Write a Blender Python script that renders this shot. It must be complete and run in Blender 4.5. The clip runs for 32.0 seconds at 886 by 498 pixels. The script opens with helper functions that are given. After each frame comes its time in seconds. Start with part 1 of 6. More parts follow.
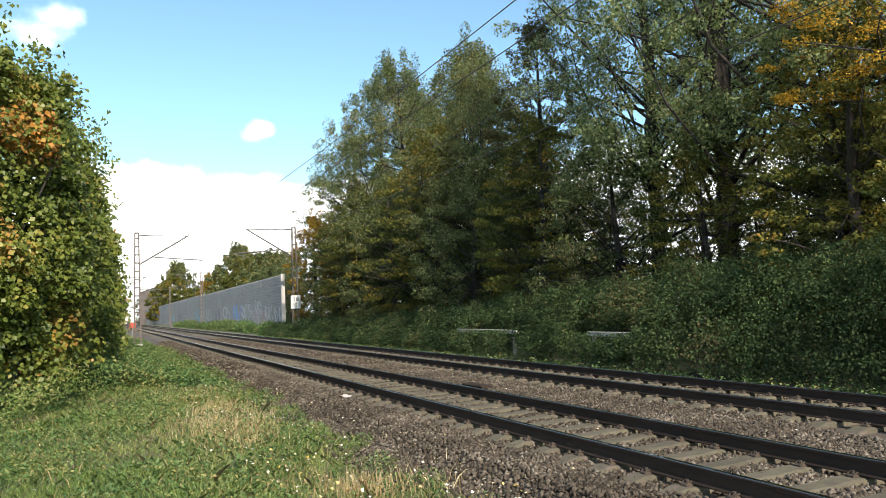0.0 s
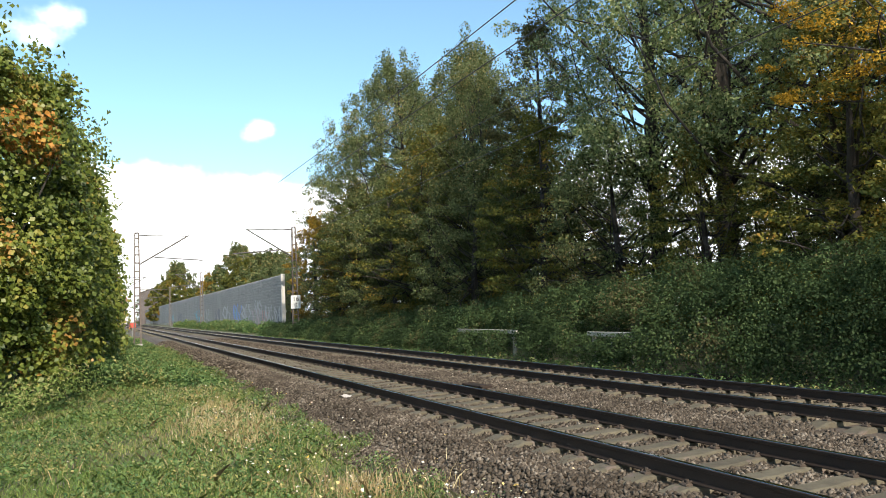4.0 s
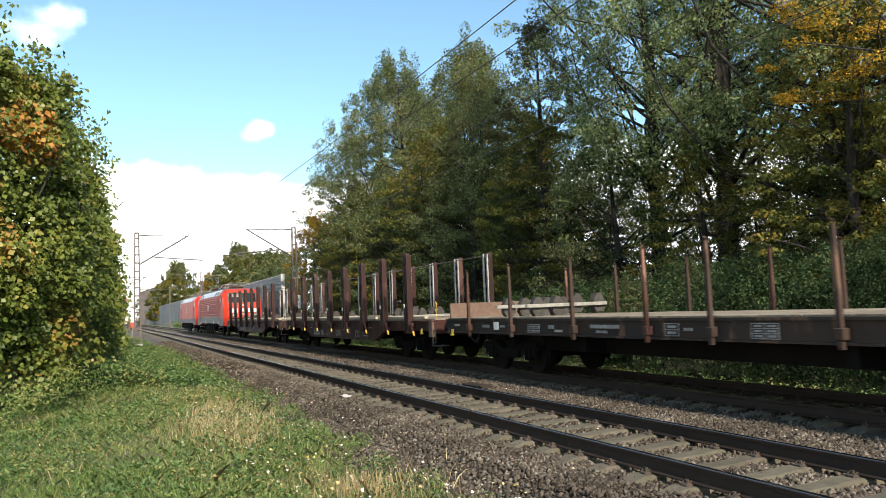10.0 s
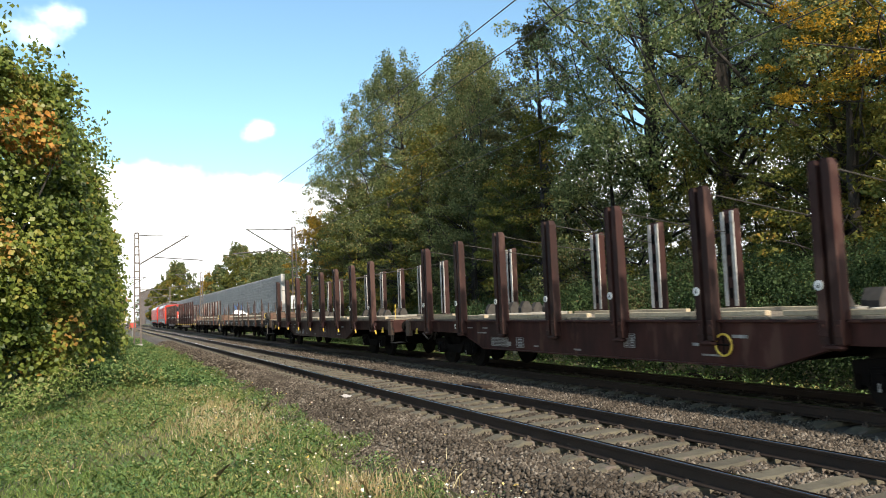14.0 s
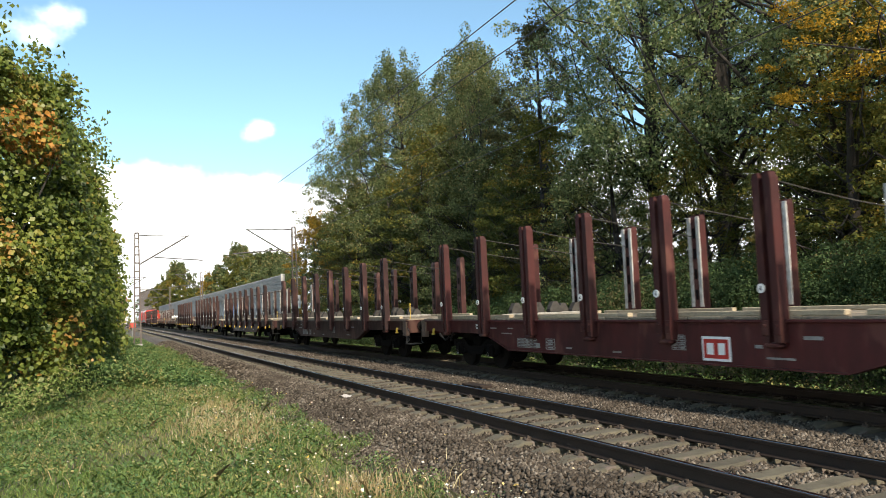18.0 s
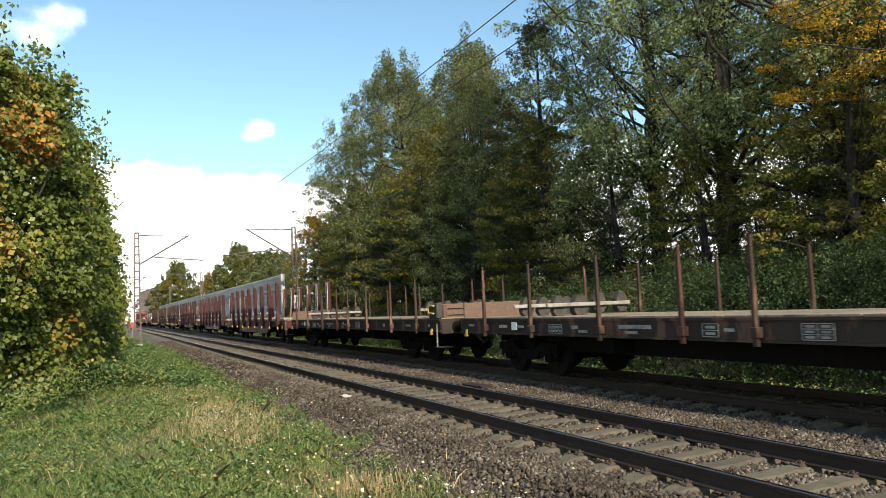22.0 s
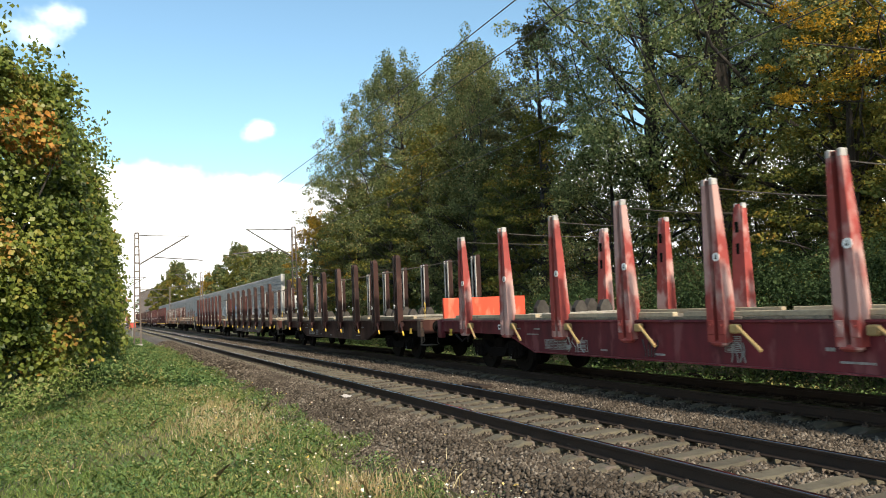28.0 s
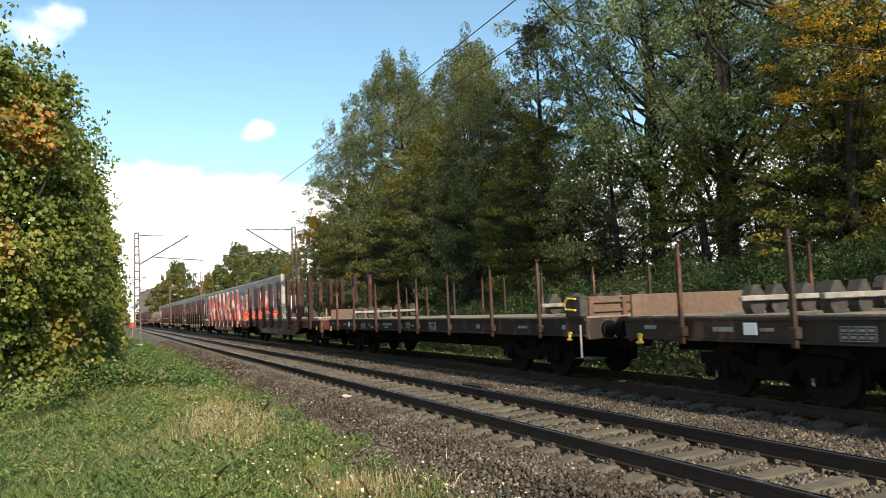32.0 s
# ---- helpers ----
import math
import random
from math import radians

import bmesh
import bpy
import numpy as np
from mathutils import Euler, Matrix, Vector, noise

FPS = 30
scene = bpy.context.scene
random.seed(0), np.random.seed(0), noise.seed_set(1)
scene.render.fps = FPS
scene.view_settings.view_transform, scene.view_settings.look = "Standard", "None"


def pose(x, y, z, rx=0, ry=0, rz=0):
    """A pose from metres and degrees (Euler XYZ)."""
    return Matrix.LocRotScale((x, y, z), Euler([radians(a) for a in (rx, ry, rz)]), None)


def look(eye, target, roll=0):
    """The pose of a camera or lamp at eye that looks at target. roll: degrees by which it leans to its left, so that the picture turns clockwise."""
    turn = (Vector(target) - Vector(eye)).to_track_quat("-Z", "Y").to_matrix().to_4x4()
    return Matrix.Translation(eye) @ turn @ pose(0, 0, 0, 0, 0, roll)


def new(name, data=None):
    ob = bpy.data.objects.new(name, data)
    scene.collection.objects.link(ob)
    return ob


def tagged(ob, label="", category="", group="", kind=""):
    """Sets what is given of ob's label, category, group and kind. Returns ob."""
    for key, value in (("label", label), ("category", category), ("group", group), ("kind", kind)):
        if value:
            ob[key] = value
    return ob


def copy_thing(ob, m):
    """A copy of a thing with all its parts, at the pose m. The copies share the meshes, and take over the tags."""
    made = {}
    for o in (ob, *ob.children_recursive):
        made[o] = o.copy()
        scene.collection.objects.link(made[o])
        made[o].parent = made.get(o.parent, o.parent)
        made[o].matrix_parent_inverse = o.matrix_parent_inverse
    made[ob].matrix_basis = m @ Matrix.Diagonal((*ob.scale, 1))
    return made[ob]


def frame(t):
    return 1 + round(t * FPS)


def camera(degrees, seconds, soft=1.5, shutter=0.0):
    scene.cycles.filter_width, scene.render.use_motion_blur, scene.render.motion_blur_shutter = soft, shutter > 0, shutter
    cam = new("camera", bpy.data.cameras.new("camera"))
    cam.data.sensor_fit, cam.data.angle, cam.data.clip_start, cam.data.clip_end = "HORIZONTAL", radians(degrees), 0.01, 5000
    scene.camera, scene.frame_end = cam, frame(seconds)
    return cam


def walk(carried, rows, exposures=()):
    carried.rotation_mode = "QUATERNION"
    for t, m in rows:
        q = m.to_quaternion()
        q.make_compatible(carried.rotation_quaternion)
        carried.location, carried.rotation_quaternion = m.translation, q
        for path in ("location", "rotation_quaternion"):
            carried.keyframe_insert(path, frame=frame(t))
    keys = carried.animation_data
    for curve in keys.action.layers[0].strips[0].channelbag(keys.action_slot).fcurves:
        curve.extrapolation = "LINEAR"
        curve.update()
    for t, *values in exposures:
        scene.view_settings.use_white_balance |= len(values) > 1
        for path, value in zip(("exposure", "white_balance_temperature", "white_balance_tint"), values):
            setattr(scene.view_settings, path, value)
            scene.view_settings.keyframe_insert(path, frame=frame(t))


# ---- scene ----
# The eye stands still beside the line.
cam = camera(60.68, 32.0, soft=0.55, shutter=0.1)
YAW, PITCH = 0.42215, 0.07725
EYE = Vector((0.0, 0.0, 1.598))
AIM = EYE + Vector((math.sin(YAW) * math.cos(PITCH), math.cos(YAW) * math.cos(PITCH), math.sin(PITCH))) * 10
walk(cam, [(0, look(EYE, AIM, -2.3125)), (32, look(EYE, AIM, -2.3125))], exposures=[(0, 1.24, 6850, 10), (10, 1.22, 6850, 10), (20, 1.12, 7050, 10), (32, 1.06, 7150, 10)])

# ---- daylight: broken cloud, sun behind the eye and over the wood ----
SUN_WAY = Vector((0.0, -0.83, 0.55)).normalized()
world = bpy.data.worlds.new("sky")
scene.world = world
world.use_nodes = True
wn, wl = world.node_tree.nodes, world.node_tree.links
sky = wn.new("ShaderNodeTexSky")
sky.sky_type, sky.sun_disc = "NISHITA", False
sky.sun_elevation = math.asin(SUN_WAY.z)
sky.sun_rotation = math.atan2(SUN_WAY.x, SUN_WAY.y)
sky.air_density, sky.dust_density, sky.ozone_density = 1.0, 0.8, 1.6
geo = wn.new("ShaderNodeTexCoord")
sep = wn.new("ShaderNodeSeparateXYZ")
wl.new(geo.outputs["Generated"], sep.inputs[0])
cmap = wn.new("ShaderNodeMapping")
cmap.inputs["Scale"].default_value = (1.95, 1.95, 4.4)
cmap.inputs["Location"].default_value = (0.35, 0.1, 0.22)
wl.new(geo.outputs["Generated"], cmap.inputs[0])
cnoise = wn.new("ShaderNodeTexNoise")
cnoise.inputs["Scale"].default_value, cnoise.inputs["Detail"].default_value = 1.3, 8.0
wl.new(cmap.outputs[0], cnoise.inputs["Vector"])
# cloud banks are thick near the horizon and thin out overhead
low = wn.new("ShaderNodeMapRange")
low.inputs["From Min"].default_value, low.inputs["From Max"].default_value = 0.130, 0.238
low.inputs["To Min"].default_value, low.inputs["To Max"].default_value = 0.42, -0.34
wl.new(sep.outputs["Z"], low.inputs["Value"])
addc = wn.new("ShaderNodeMath")
wl.new(cnoise.outputs["Fac"], addc.inputs[0])
wl.new(low.outputs[0], addc.inputs[1])
puff = wn.new("ShaderNodeTexNoise")
puff.inputs["Scale"].default_value, puff.inputs["Detail"].default_value = 14.0, 4.0
wl.new(geo.outputs["Generated"], puff.inputs["Vector"])
ragged = wn.new("ShaderNodeMath")
ragged.operation = "MULTIPLY_ADD"
wl.new(puff.outputs["Fac"], ragged.inputs[0])
ragged.inputs[1].default_value = 0.55
wl.new(addc.outputs[0], ragged.inputs[2])
centred = wn.new("ShaderNodeMath")
wl.new(ragged.outputs[0], centred.inputs[0])
centred.inputs[1].default_value = -0.275
# two small clouds stand clear of the bank
total = centred.outputs[0]
for way, wide, amount in (((-0.0712, 0.9436, 0.3233), 0.17, 0.46), ((0.1776, 0.9548, 0.2383), 0.075, 0.42)):
    apart = wn.new("ShaderNodeVectorMath")
    apart.operation = "SUBTRACT"
    wl.new(geo.outputs["Generated"], apart.inputs[0])
    apart.inputs[1].default_value = way
    flat_ = wn.new("ShaderNodeVectorMath")
    flat_.operation = "MULTIPLY"
    flat_.inputs[1].default_value = (1.0, 1.0, 1.9)
    wl.new(apart.outputs[0], flat_.inputs[0])
    far_ = wn.new("ShaderNodeVectorMath")
    far_.operation = "LENGTH"
    wl.new(flat_.outputs[0], far_.inputs[0])
    fall = wn.new("ShaderNodeMapRange")
    fall.interpolation_type = "SMOOTHSTEP"
    fall.inputs["From Min"].default_value, fall.inputs["From Max"].default_value = 0.0, wide
    fall.inputs["To Min"].default_value, fall.inputs["To Max"].default_value = amount, 0.0
    wl.new(far_.outputs["Value"], fall.inputs["Value"])
    more = wn.new("ShaderNodeMath")
    wl.new(total, more.inputs[0])
    wl.new(fall.outputs[0], more.inputs[1])
    total = more.outputs[0]
cov = wn.new("ShaderNodeMapRange")
cov.interpolation_type = "SMOOTHSTEP"
cov.inputs["From Min"].default_value, cov.inputs["From Max"].default_value = 0.45, 0.72
wl.new(total, cov.inputs["Value"])
skycol = wn.new("ShaderNodeVectorMath")
skycol.operation = "MULTIPLY"
skycol.inputs[1].default_value = (0.088, 0.108, 0.107)
wl.new(sky.outputs[0], skycol.inputs[0])
cmix = wn.new("ShaderNodeMix")
cmix.data_type = "RGBA"
wl.new(cov.outputs[0], cmix.inputs["Factor"])
wl.new(skycol.outputs[0], cmix.inputs["A"])
# the undersides near the horizon are greyer
grey = wn.new("ShaderNodeMapRange")
grey.inputs["From Min"].default_value, grey.inputs["From Max"].default_value = 0.023, 0.174
wl.new(sep.outputs["Z"], grey.inputs["Value"])
body = wn.new("ShaderNodeMix")
body.data_type = "RGBA"
wl.new(grey.outputs[0], body.inputs["Factor"])
body.inputs["A"].default_value, body.inputs["B"].default_value = (0.78, 0.83, 0.88, 1), (1.45, 1.5, 1.55, 1)
wl.new(body.outputs["Result"], cmix.inputs["B"])
bg = [n for n in wn if n.type == "BACKGROUND"][0]
bg.inputs["Strength"].default_value = 1.0
wl.new(cmix.outputs["Result"], bg.inputs["Color"])

sun = new("sun", bpy.data.lights.new("sun", "SUN"))
sun.data.energy, sun.data.angle, sun.data.color = 3.15, radians(3.0), (1.0, 0.90, 0.79)
sun.matrix_world = look(SUN_WAY * 200, (0, 0, 0))


# ---- materials ----
def rgba(c):
    return (c[0], c[1], c[2], 1.0)


def mat(name, base, rough=0.6, metal=0.0, other=None, amount=0.5, grain=8.0, big=0.7, bump=0.0, bump_scale=60.0, spots=None, spot_scale=3.0, spot_edge=0.6, by_object=0.0, axis=None, trans=0.0, spec=0.5, ior=1.5):
    """A surface with grain at two scales, worn patches and fine relief."""
    m = bpy.data.materials.new(name)
    m.use_nodes = True
    n, l = m.node_tree.nodes, m.node_tree.links
    p = n["Principled BSDF"]
    p.inputs["Roughness"].default_value, p.inputs["Metallic"].default_value = rough, metal
    p.inputs["Specular IOR Level"].default_value, p.inputs["IOR"].default_value = spec, ior
    tc = n.new("ShaderNodeTexCoord")
    vec = tc.outputs["Object"]
    if axis:
        mp = n.new("ShaderNodeMapping")
        mp.inputs["Scale"].default_value = axis
        l.new(vec, mp.inputs[0])
        vec = mp.outputs[0]
    oi = n.new("ShaderNodeObjectInfo")
    off = n.new("ShaderNodeVectorMath")
    off.operation = "MULTIPLY_ADD"
    l.new(oi.outputs["Random"], off.inputs[0])
    off.inputs[1].default_value = (37.0, 53.0, 71.0)
    l.new(vec, off.inputs[2])
    vec = off.outputs[0]
    fine, wide = n.new("ShaderNodeTexNoise"), n.new("ShaderNodeTexNoise")
    for t, s in ((fine, grain), (wide, big)):
        t.inputs["Scale"].default_value, t.inputs["Detail"].default_value = s, 5.0
        l.new(vec, t.inputs["Vector"])
    avg = n.new("ShaderNodeMath")
    avg.operation = "MULTIPLY_ADD"
    l.new(fine.outputs["Fac"], avg.inputs[0])
    avg.inputs[1].default_value = 0.5
    half = n.new("ShaderNodeMath")
    half.operation = "MULTIPLY"
    half.inputs[1].default_value = 0.5
    l.new(wide.outputs["Fac"], half.inputs[0])
    l.new(half.outputs[0], avg.inputs[2])
    rng = n.new("ShaderNodeMapRange")
    rng.inputs["From Min"].default_value, rng.inputs["From Max"].default_value = 0.36, 0.64
    rng.inputs["To Max"].default_value = amount * 2
    l.new(avg.outputs[0], rng.inputs["Value"])
    mix = n.new("ShaderNodeMix")
    mix.data_type = "RGBA"
    l.new(rng.outputs[0], mix.inputs["Factor"])
    mix.inputs["A"].default_value = rgba(base)
    mix.inputs["B"].default_value = rgba(other or [c * 0.6 for c in base])
    col = mix.outputs["Result"]
    if spots:
        sp = n.new("ShaderNodeTexNoise")
        sp.inputs["Scale"].default_value, sp.inputs["Detail"].default_value = spot_scale, 7.0
        l.new(vec, sp.inputs["Vector"])
        sr = n.new("ShaderNodeMapRange")
        sr.inputs["From Min"].default_value, sr.inputs["From Max"].default_value = spot_edge, spot_edge + 0.08
        l.new(sp.outputs["Fac"], sr.inputs["Value"])
        m2 = n.new("ShaderNodeMix")
        m2.data_type = "RGBA"
        l.new(sr.outputs[0], m2.inputs["Factor"])
        l.new(col, m2.inputs["A"])
        m2.inputs["B"].default_value = rgba(spots)
        col = m2.outputs["Result"]
    if by_object:
        hv = n.new("ShaderNodeHueSaturation")
        vr = n.new("ShaderNodeMapRange")
        vr.inputs["To Min"].default_value, vr.inputs["To Max"].default_value = 1 - by_object, 1 + by_object
        l.new(oi.outputs["Random"], vr.inputs["Value"])
        l.new(vr.outputs[0], hv.inputs["Value"])
        l.new(col, hv.inputs["Color"])
        col = hv.outputs["Color"]
    l.new(col, p.inputs["Base Color"])
    if bump:
        bn = n.new("ShaderNodeTexNoise")
        bn.inputs["Scale"].default_value, bn.inputs["Detail"].default_value = bump_scale, 4.0
        l.new(vec, bn.inputs["Vector"])
        b = n.new("ShaderNodeBump")
        b.inputs["Strength"].default_value, b.inputs["Distance"].default_value = bump, 0.02
        l.new(bn.outputs["Fac"], b.inputs["Height"])
        l.new(b.outputs[0], p.inputs["Normal"])
    rr = n.new("ShaderNodeMapRange")
    rr.inputs["To Min"].default_value, rr.inputs["To Max"].default_value = max(0.03, rough - 0.1), min(1, rough + 0.1)
    l.new(fine.outputs["Fac"], rr.inputs["Value"])
    l.new(rr.outputs[0], p.inputs["Roughness"])
    return m


def island_mat(name, stops, rough=0.7, trans=0.35, spec=0.3, wide_scale=0.35, wide=0.35, spread=1.0):
    """Leaves, blades and stones: one colour each out of a ramp, with a drift over metres; thin ones let light through."""
    m = bpy.data.materials.new(name)
    m.use_nodes = True
    n, l = m.node_tree.nodes, m.node_tree.links
    p = n["Principled BSDF"]
    p.inputs["Roughness"].default_value, p.inputs["Specular IOR Level"].default_value = rough, spec
    g = n.new("ShaderNodeNewGeometry")
    tc = n.new("ShaderNodeTexCoord")
    nz = n.new("ShaderNodeTexNoise")
    nz.inputs["Scale"].default_value, nz.inputs["Detail"].default_value = wide_scale, 3.0
    l.new(tc.outputs["Object"], nz.inputs["Vector"])
    dr = n.new("ShaderNodeMapRange")
    dr.inputs["From Min"].default_value, dr.inputs["From Max"].default_value = 0.3, 0.7
    dr.inputs["To Min"].default_value, dr.inputs["To Max"].default_value = -wide, wide
    l.new(nz.outputs["Fac"], dr.inputs["Value"])
    ad = n.new("ShaderNodeMath")
    ad.use_clamp = True
    sc = n.new("ShaderNodeMapRange")
    sc.inputs["To Min"].default_value, sc.inputs["To Max"].default_value = 0.5 - spread / 2, 0.5 + spread / 2
    l.new(g.outputs["Random Per Island"], sc.inputs["Value"])
    l.new(sc.outputs[0], ad.inputs[0])
    l.new(dr.outputs[0], ad.inputs[1])
    r = n.new("ShaderNodeValToRGB")
    while len(r.color_ramp.elements) < len(stops):
        r.color_ramp.elements.new(0.5)
    for e, (at, c) in zip(r.color_ramp.elements, stops):
        e.position, e.color = at, rgba(c)
    l.new(ad.outputs[0], r.inputs[0])
    l.new(r.outputs[0], p.inputs["Base Color"])
    if trans:
        t = n.new("ShaderNodeBsdfTranslucent")
        l.new(r.outputs[0], t.inputs["Color"])
        mx = n.new("ShaderNodeMixShader")
        mx.inputs[0].default_value = trans
        l.new(p.outputs[0], mx.inputs[1])
        l.new(t.outputs[0], mx.inputs[2])
        l.new(mx.outputs[0], n["Material Output"].inputs[0])
    return m


M_RAILSIDE = mat("rusty_rail_side", (0.023, 0.017, 0.0135), 0.75, 0.0, (0.038, 0.026, 0.019), 0.4, 14, 1.5, 0.3, 80, spec=0.2)
M_RAILTOP = mat("polished_rail_head", (0.62, 0.61, 0.60), 0.12, 1.0, (0.42, 0.40, 0.38), 0.4, 5, 0.4)
M_SLEEPER = mat("concrete_sleeper", (0.122, 0.106, 0.070), 0.9, 0, (0.078, 0.067, 0.045), 0.5, 11, 1.6, 0.5, 50, (0.13, 0.10, 0.08), 5, 0.60, 0.12)
M_BED = mat("ballast_bed", (0.105, 0.081, 0.060), 0.95, 0, (0.052, 0.040, 0.029), 0.5, 26, 1.1, 1.0, 24)
M_STONE = island_mat("ballast_stone", [(0.0, (0.035, 0.028, 0.021)), (0.45, (0.074, 0.060, 0.046)), (0.85, (0.118, 0.097, 0.075)), (1.0, (0.20, 0.17, 0.135))], 0.95, 0.0, 0.1, 0.6, 0.2)
M_SOIL = mat("soil_under_grass", (0.075, 0.085, 0.035), 0.95, 0, (0.10, 0.085, 0.05), 0.5, 6, 0.5, 0.8, 12)
M_GRASS = island_mat("grass_blade", [(0.0, (0.085, 0.150, 0.032)), (0.5, (0.178, 0.258, 0.066)), (0.85, (0.285, 0.325, 0.10)), (1.0, (0.42, 0.36, 0.17))], 0.6, 0.35, 0.3, 0.5, 0.25)
M_STRAW = island_mat("dry_grass", [(0.0, (0.30, 0.22, 0.10)), (0.6, (0.46, 0.36, 0.19)), (1.0, (0.58, 0.50, 0.31))], 0.7, 0.3, 0.2)
M_HERB = island_mat("herb_leaf", [(0.0, (0.045, 0.100, 0.030)), (0.5, (0.110, 0.190, 0.060)), (0.9, (0.20, 0.26, 0.085)), (1.0, (0.34, 0.29, 0.11))], 0.55, 0.3, 0.35, 0.6, 0.25)
M_FALLEN = island_mat("fallen_leaf", [(0.0, (0.62, 0.42, 0.08)), (0.4, (0.70, 0.62, 0.40)), (0.75, (0.78, 0.76, 0.70)), (1.0, (0.35, 0.17, 0.06))], 0.6, 0.2, 0.3, 0.6, 0.05)
M_HEDGE = island_mat("hedge_leaf", [(0.0, (0.048, 0.078, 0.016)), (0.38, (0.115, 0.155, 0.028)), (0.74, (0.195, 0.225, 0.045)), (0.96, (0.33, 0.285, 0.055)), (1.0, (0.40, 0.22, 0.06))], 0.45, 0.40, 0.35, 0.5, 0.40, 0.60)
M_HEDGERUST = island_mat("rusty_hedge_leaf", [(0.0, (0.15, 0.14, 0.03)), (0.35, (0.36, 0.19, 0.04)), (0.8, (0.50, 0.22, 0.05)), (1.0, (0.56, 0.36, 0.08))], 0.5, 0.4, 0.35, 0.5, 0.3, 0.7)
M_OAK = island_mat("oak_leaf", [(0.0, (0.067, 0.094, 0.035)), (0.5, (0.139, 0.170, 0.064)), (0.85, (0.234, 0.262, 0.114)), (1.0, (0.336, 0.264, 0.102))], 0.6, 0.5, 0.25, 0.25, 0.25)
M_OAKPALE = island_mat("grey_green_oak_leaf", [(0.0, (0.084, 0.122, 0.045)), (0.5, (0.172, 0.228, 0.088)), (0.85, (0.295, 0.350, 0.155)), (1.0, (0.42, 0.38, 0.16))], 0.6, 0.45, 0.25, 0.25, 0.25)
M_BEECH = island_mat("yellowing_leaf", [(0.0, (0.062, 0.089, 0.023)), (0.42, (0.130, 0.142, 0.031)), (0.80, (0.228, 0.194, 0.036)), (1.0, (0.336, 0.192, 0.041))], 0.6, 0.45, 0.25, 0.3, 0.42, 0.62)
M_GOLD = island_mat("golden_leaf", [(0.0, (0.286, 0.165, 0.017)), (0.5, (0.572, 0.341, 0.033)), (1.0, (0.726, 0.473, 0.077))], 0.55, 0.5, 0.25, 0.3, 0.2)
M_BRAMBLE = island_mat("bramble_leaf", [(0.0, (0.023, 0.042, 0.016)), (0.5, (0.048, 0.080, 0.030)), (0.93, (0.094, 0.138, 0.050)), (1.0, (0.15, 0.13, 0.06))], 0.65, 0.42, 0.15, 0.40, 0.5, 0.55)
M_NETTLE = island_mat("nettle_leaf", [(0.0, (0.050, 0.100, 0.040)), (0.5, (0.100, 0.170, 0.068)), (0.9, (0.165, 0.225, 0.085)), (1.0, (0.22, 0.19, 0.06))], 0.6, 0.35, 0.2, 0.35, 0.3)
M_RUSTLEAF = island_mat("golden_brown_leaf", [(0.0, (0.15, 0.100, 0.018)), (0.5, (0.31, 0.205, 0.028)), (0.85, (0.44, 0.28, 0.035)), (1.0, (0.14, 0.15, 0.04))], 0.5, 0.45, 0.4, 0.4, 0.35, 0.7)
M_OLIVE = island_mat("olive_leaf", [(0.0, (0.057, 0.060, 0.023)), (0.5, (0.108, 0.103, 0.036)), (0.85, (0.172, 0.144, 0.047)), (1.0, (0.265, 0.161, 0.046))], 0.6, 0.45, 0.25, 0.3, 0.35, 0.75)
M_STRAWBARK = mat("dry_pale_bark", (0.20, 0.15, 0.11), 0.9, 0, (0.12, 0.09, 0.065), 0.5, 20, 3)
M_BARK = mat("bark", (0.042, 0.035, 0.028), 0.9, 0, (0.024, 0.020, 0.017), 0.5, 9, 1.2, 1.0, 18, None, axis=(3, 3, 0.5))
M_WALL = mat("weathered_concrete_panel", (0.325, 0.315, 0.29), 0.9, 0, (0.245, 0.238, 0.22), 0.5, 3, 0.15, 0.3, 30, (0.22, 0.215, 0.20), 0.8, 0.62, 0.06, axis=(1, 0.4, 2.0))
M_WALLPOST = mat("light_concrete_post", (0.46, 0.45, 0.43), 0.8, 0, (0.36, 0.35, 0.33), 0.4, 5, 0.6, 0.3, 40)
M_GALV = mat("galvanised_steel", (0.34, 0.33, 0.31), 0.55, 0.6, (0.20, 0.18, 0.16), 0.5, 7, 0.8, 0.1, 60)
M_MAST = mat("brown_mast_steel", (0.12, 0.095, 0.08), 0.7, 0.0, (0.075, 0.06, 0.052), 0.5, 7, 0.8, 0.1, 60)
M_ARM = mat("dull_grey_arm_steel", (0.13, 0.125, 0.12), 0.6, 0.3, (0.08, 0.075, 0.07), 0.5, 7, 0.8)
M_WIRE = mat("overhead_wire_copper", (0.10, 0.09, 0.085), 0.5, 0.6, None, 0.3)
M_INSUL = mat("brown_insulator", (0.06, 0.04, 0.035), 0.3, 0.0)
M_WHITE = mat("white_enamel", (0.78, 0.78, 0.76), 0.45, 0, (0.66, 0.66, 0.63), 0.35, 8, 1.2)
M_BLACK = mat("black_paint", (0.02, 0.02, 0.022), 0.5, 0, None, 0.4)
M_RAILWOOD = mat("grey_weathered_beam", (0.42, 0.40, 0.34), 0.9, 0, (0.27, 0.255, 0.21), 0.5, 12, 2, 0.5, 40)
M_FARWALL = mat("pale_render", (0.55, 0.50, 0.46), 0.9, 0, (0.42, 0.38, 0.35), 0.4, 2, 0.2)
M_REDBRICK = mat("far_brick", (0.32, 0.15, 0.11), 0.9, 0, (0.22, 0.10, 0.08), 0.4, 3, 0.3)


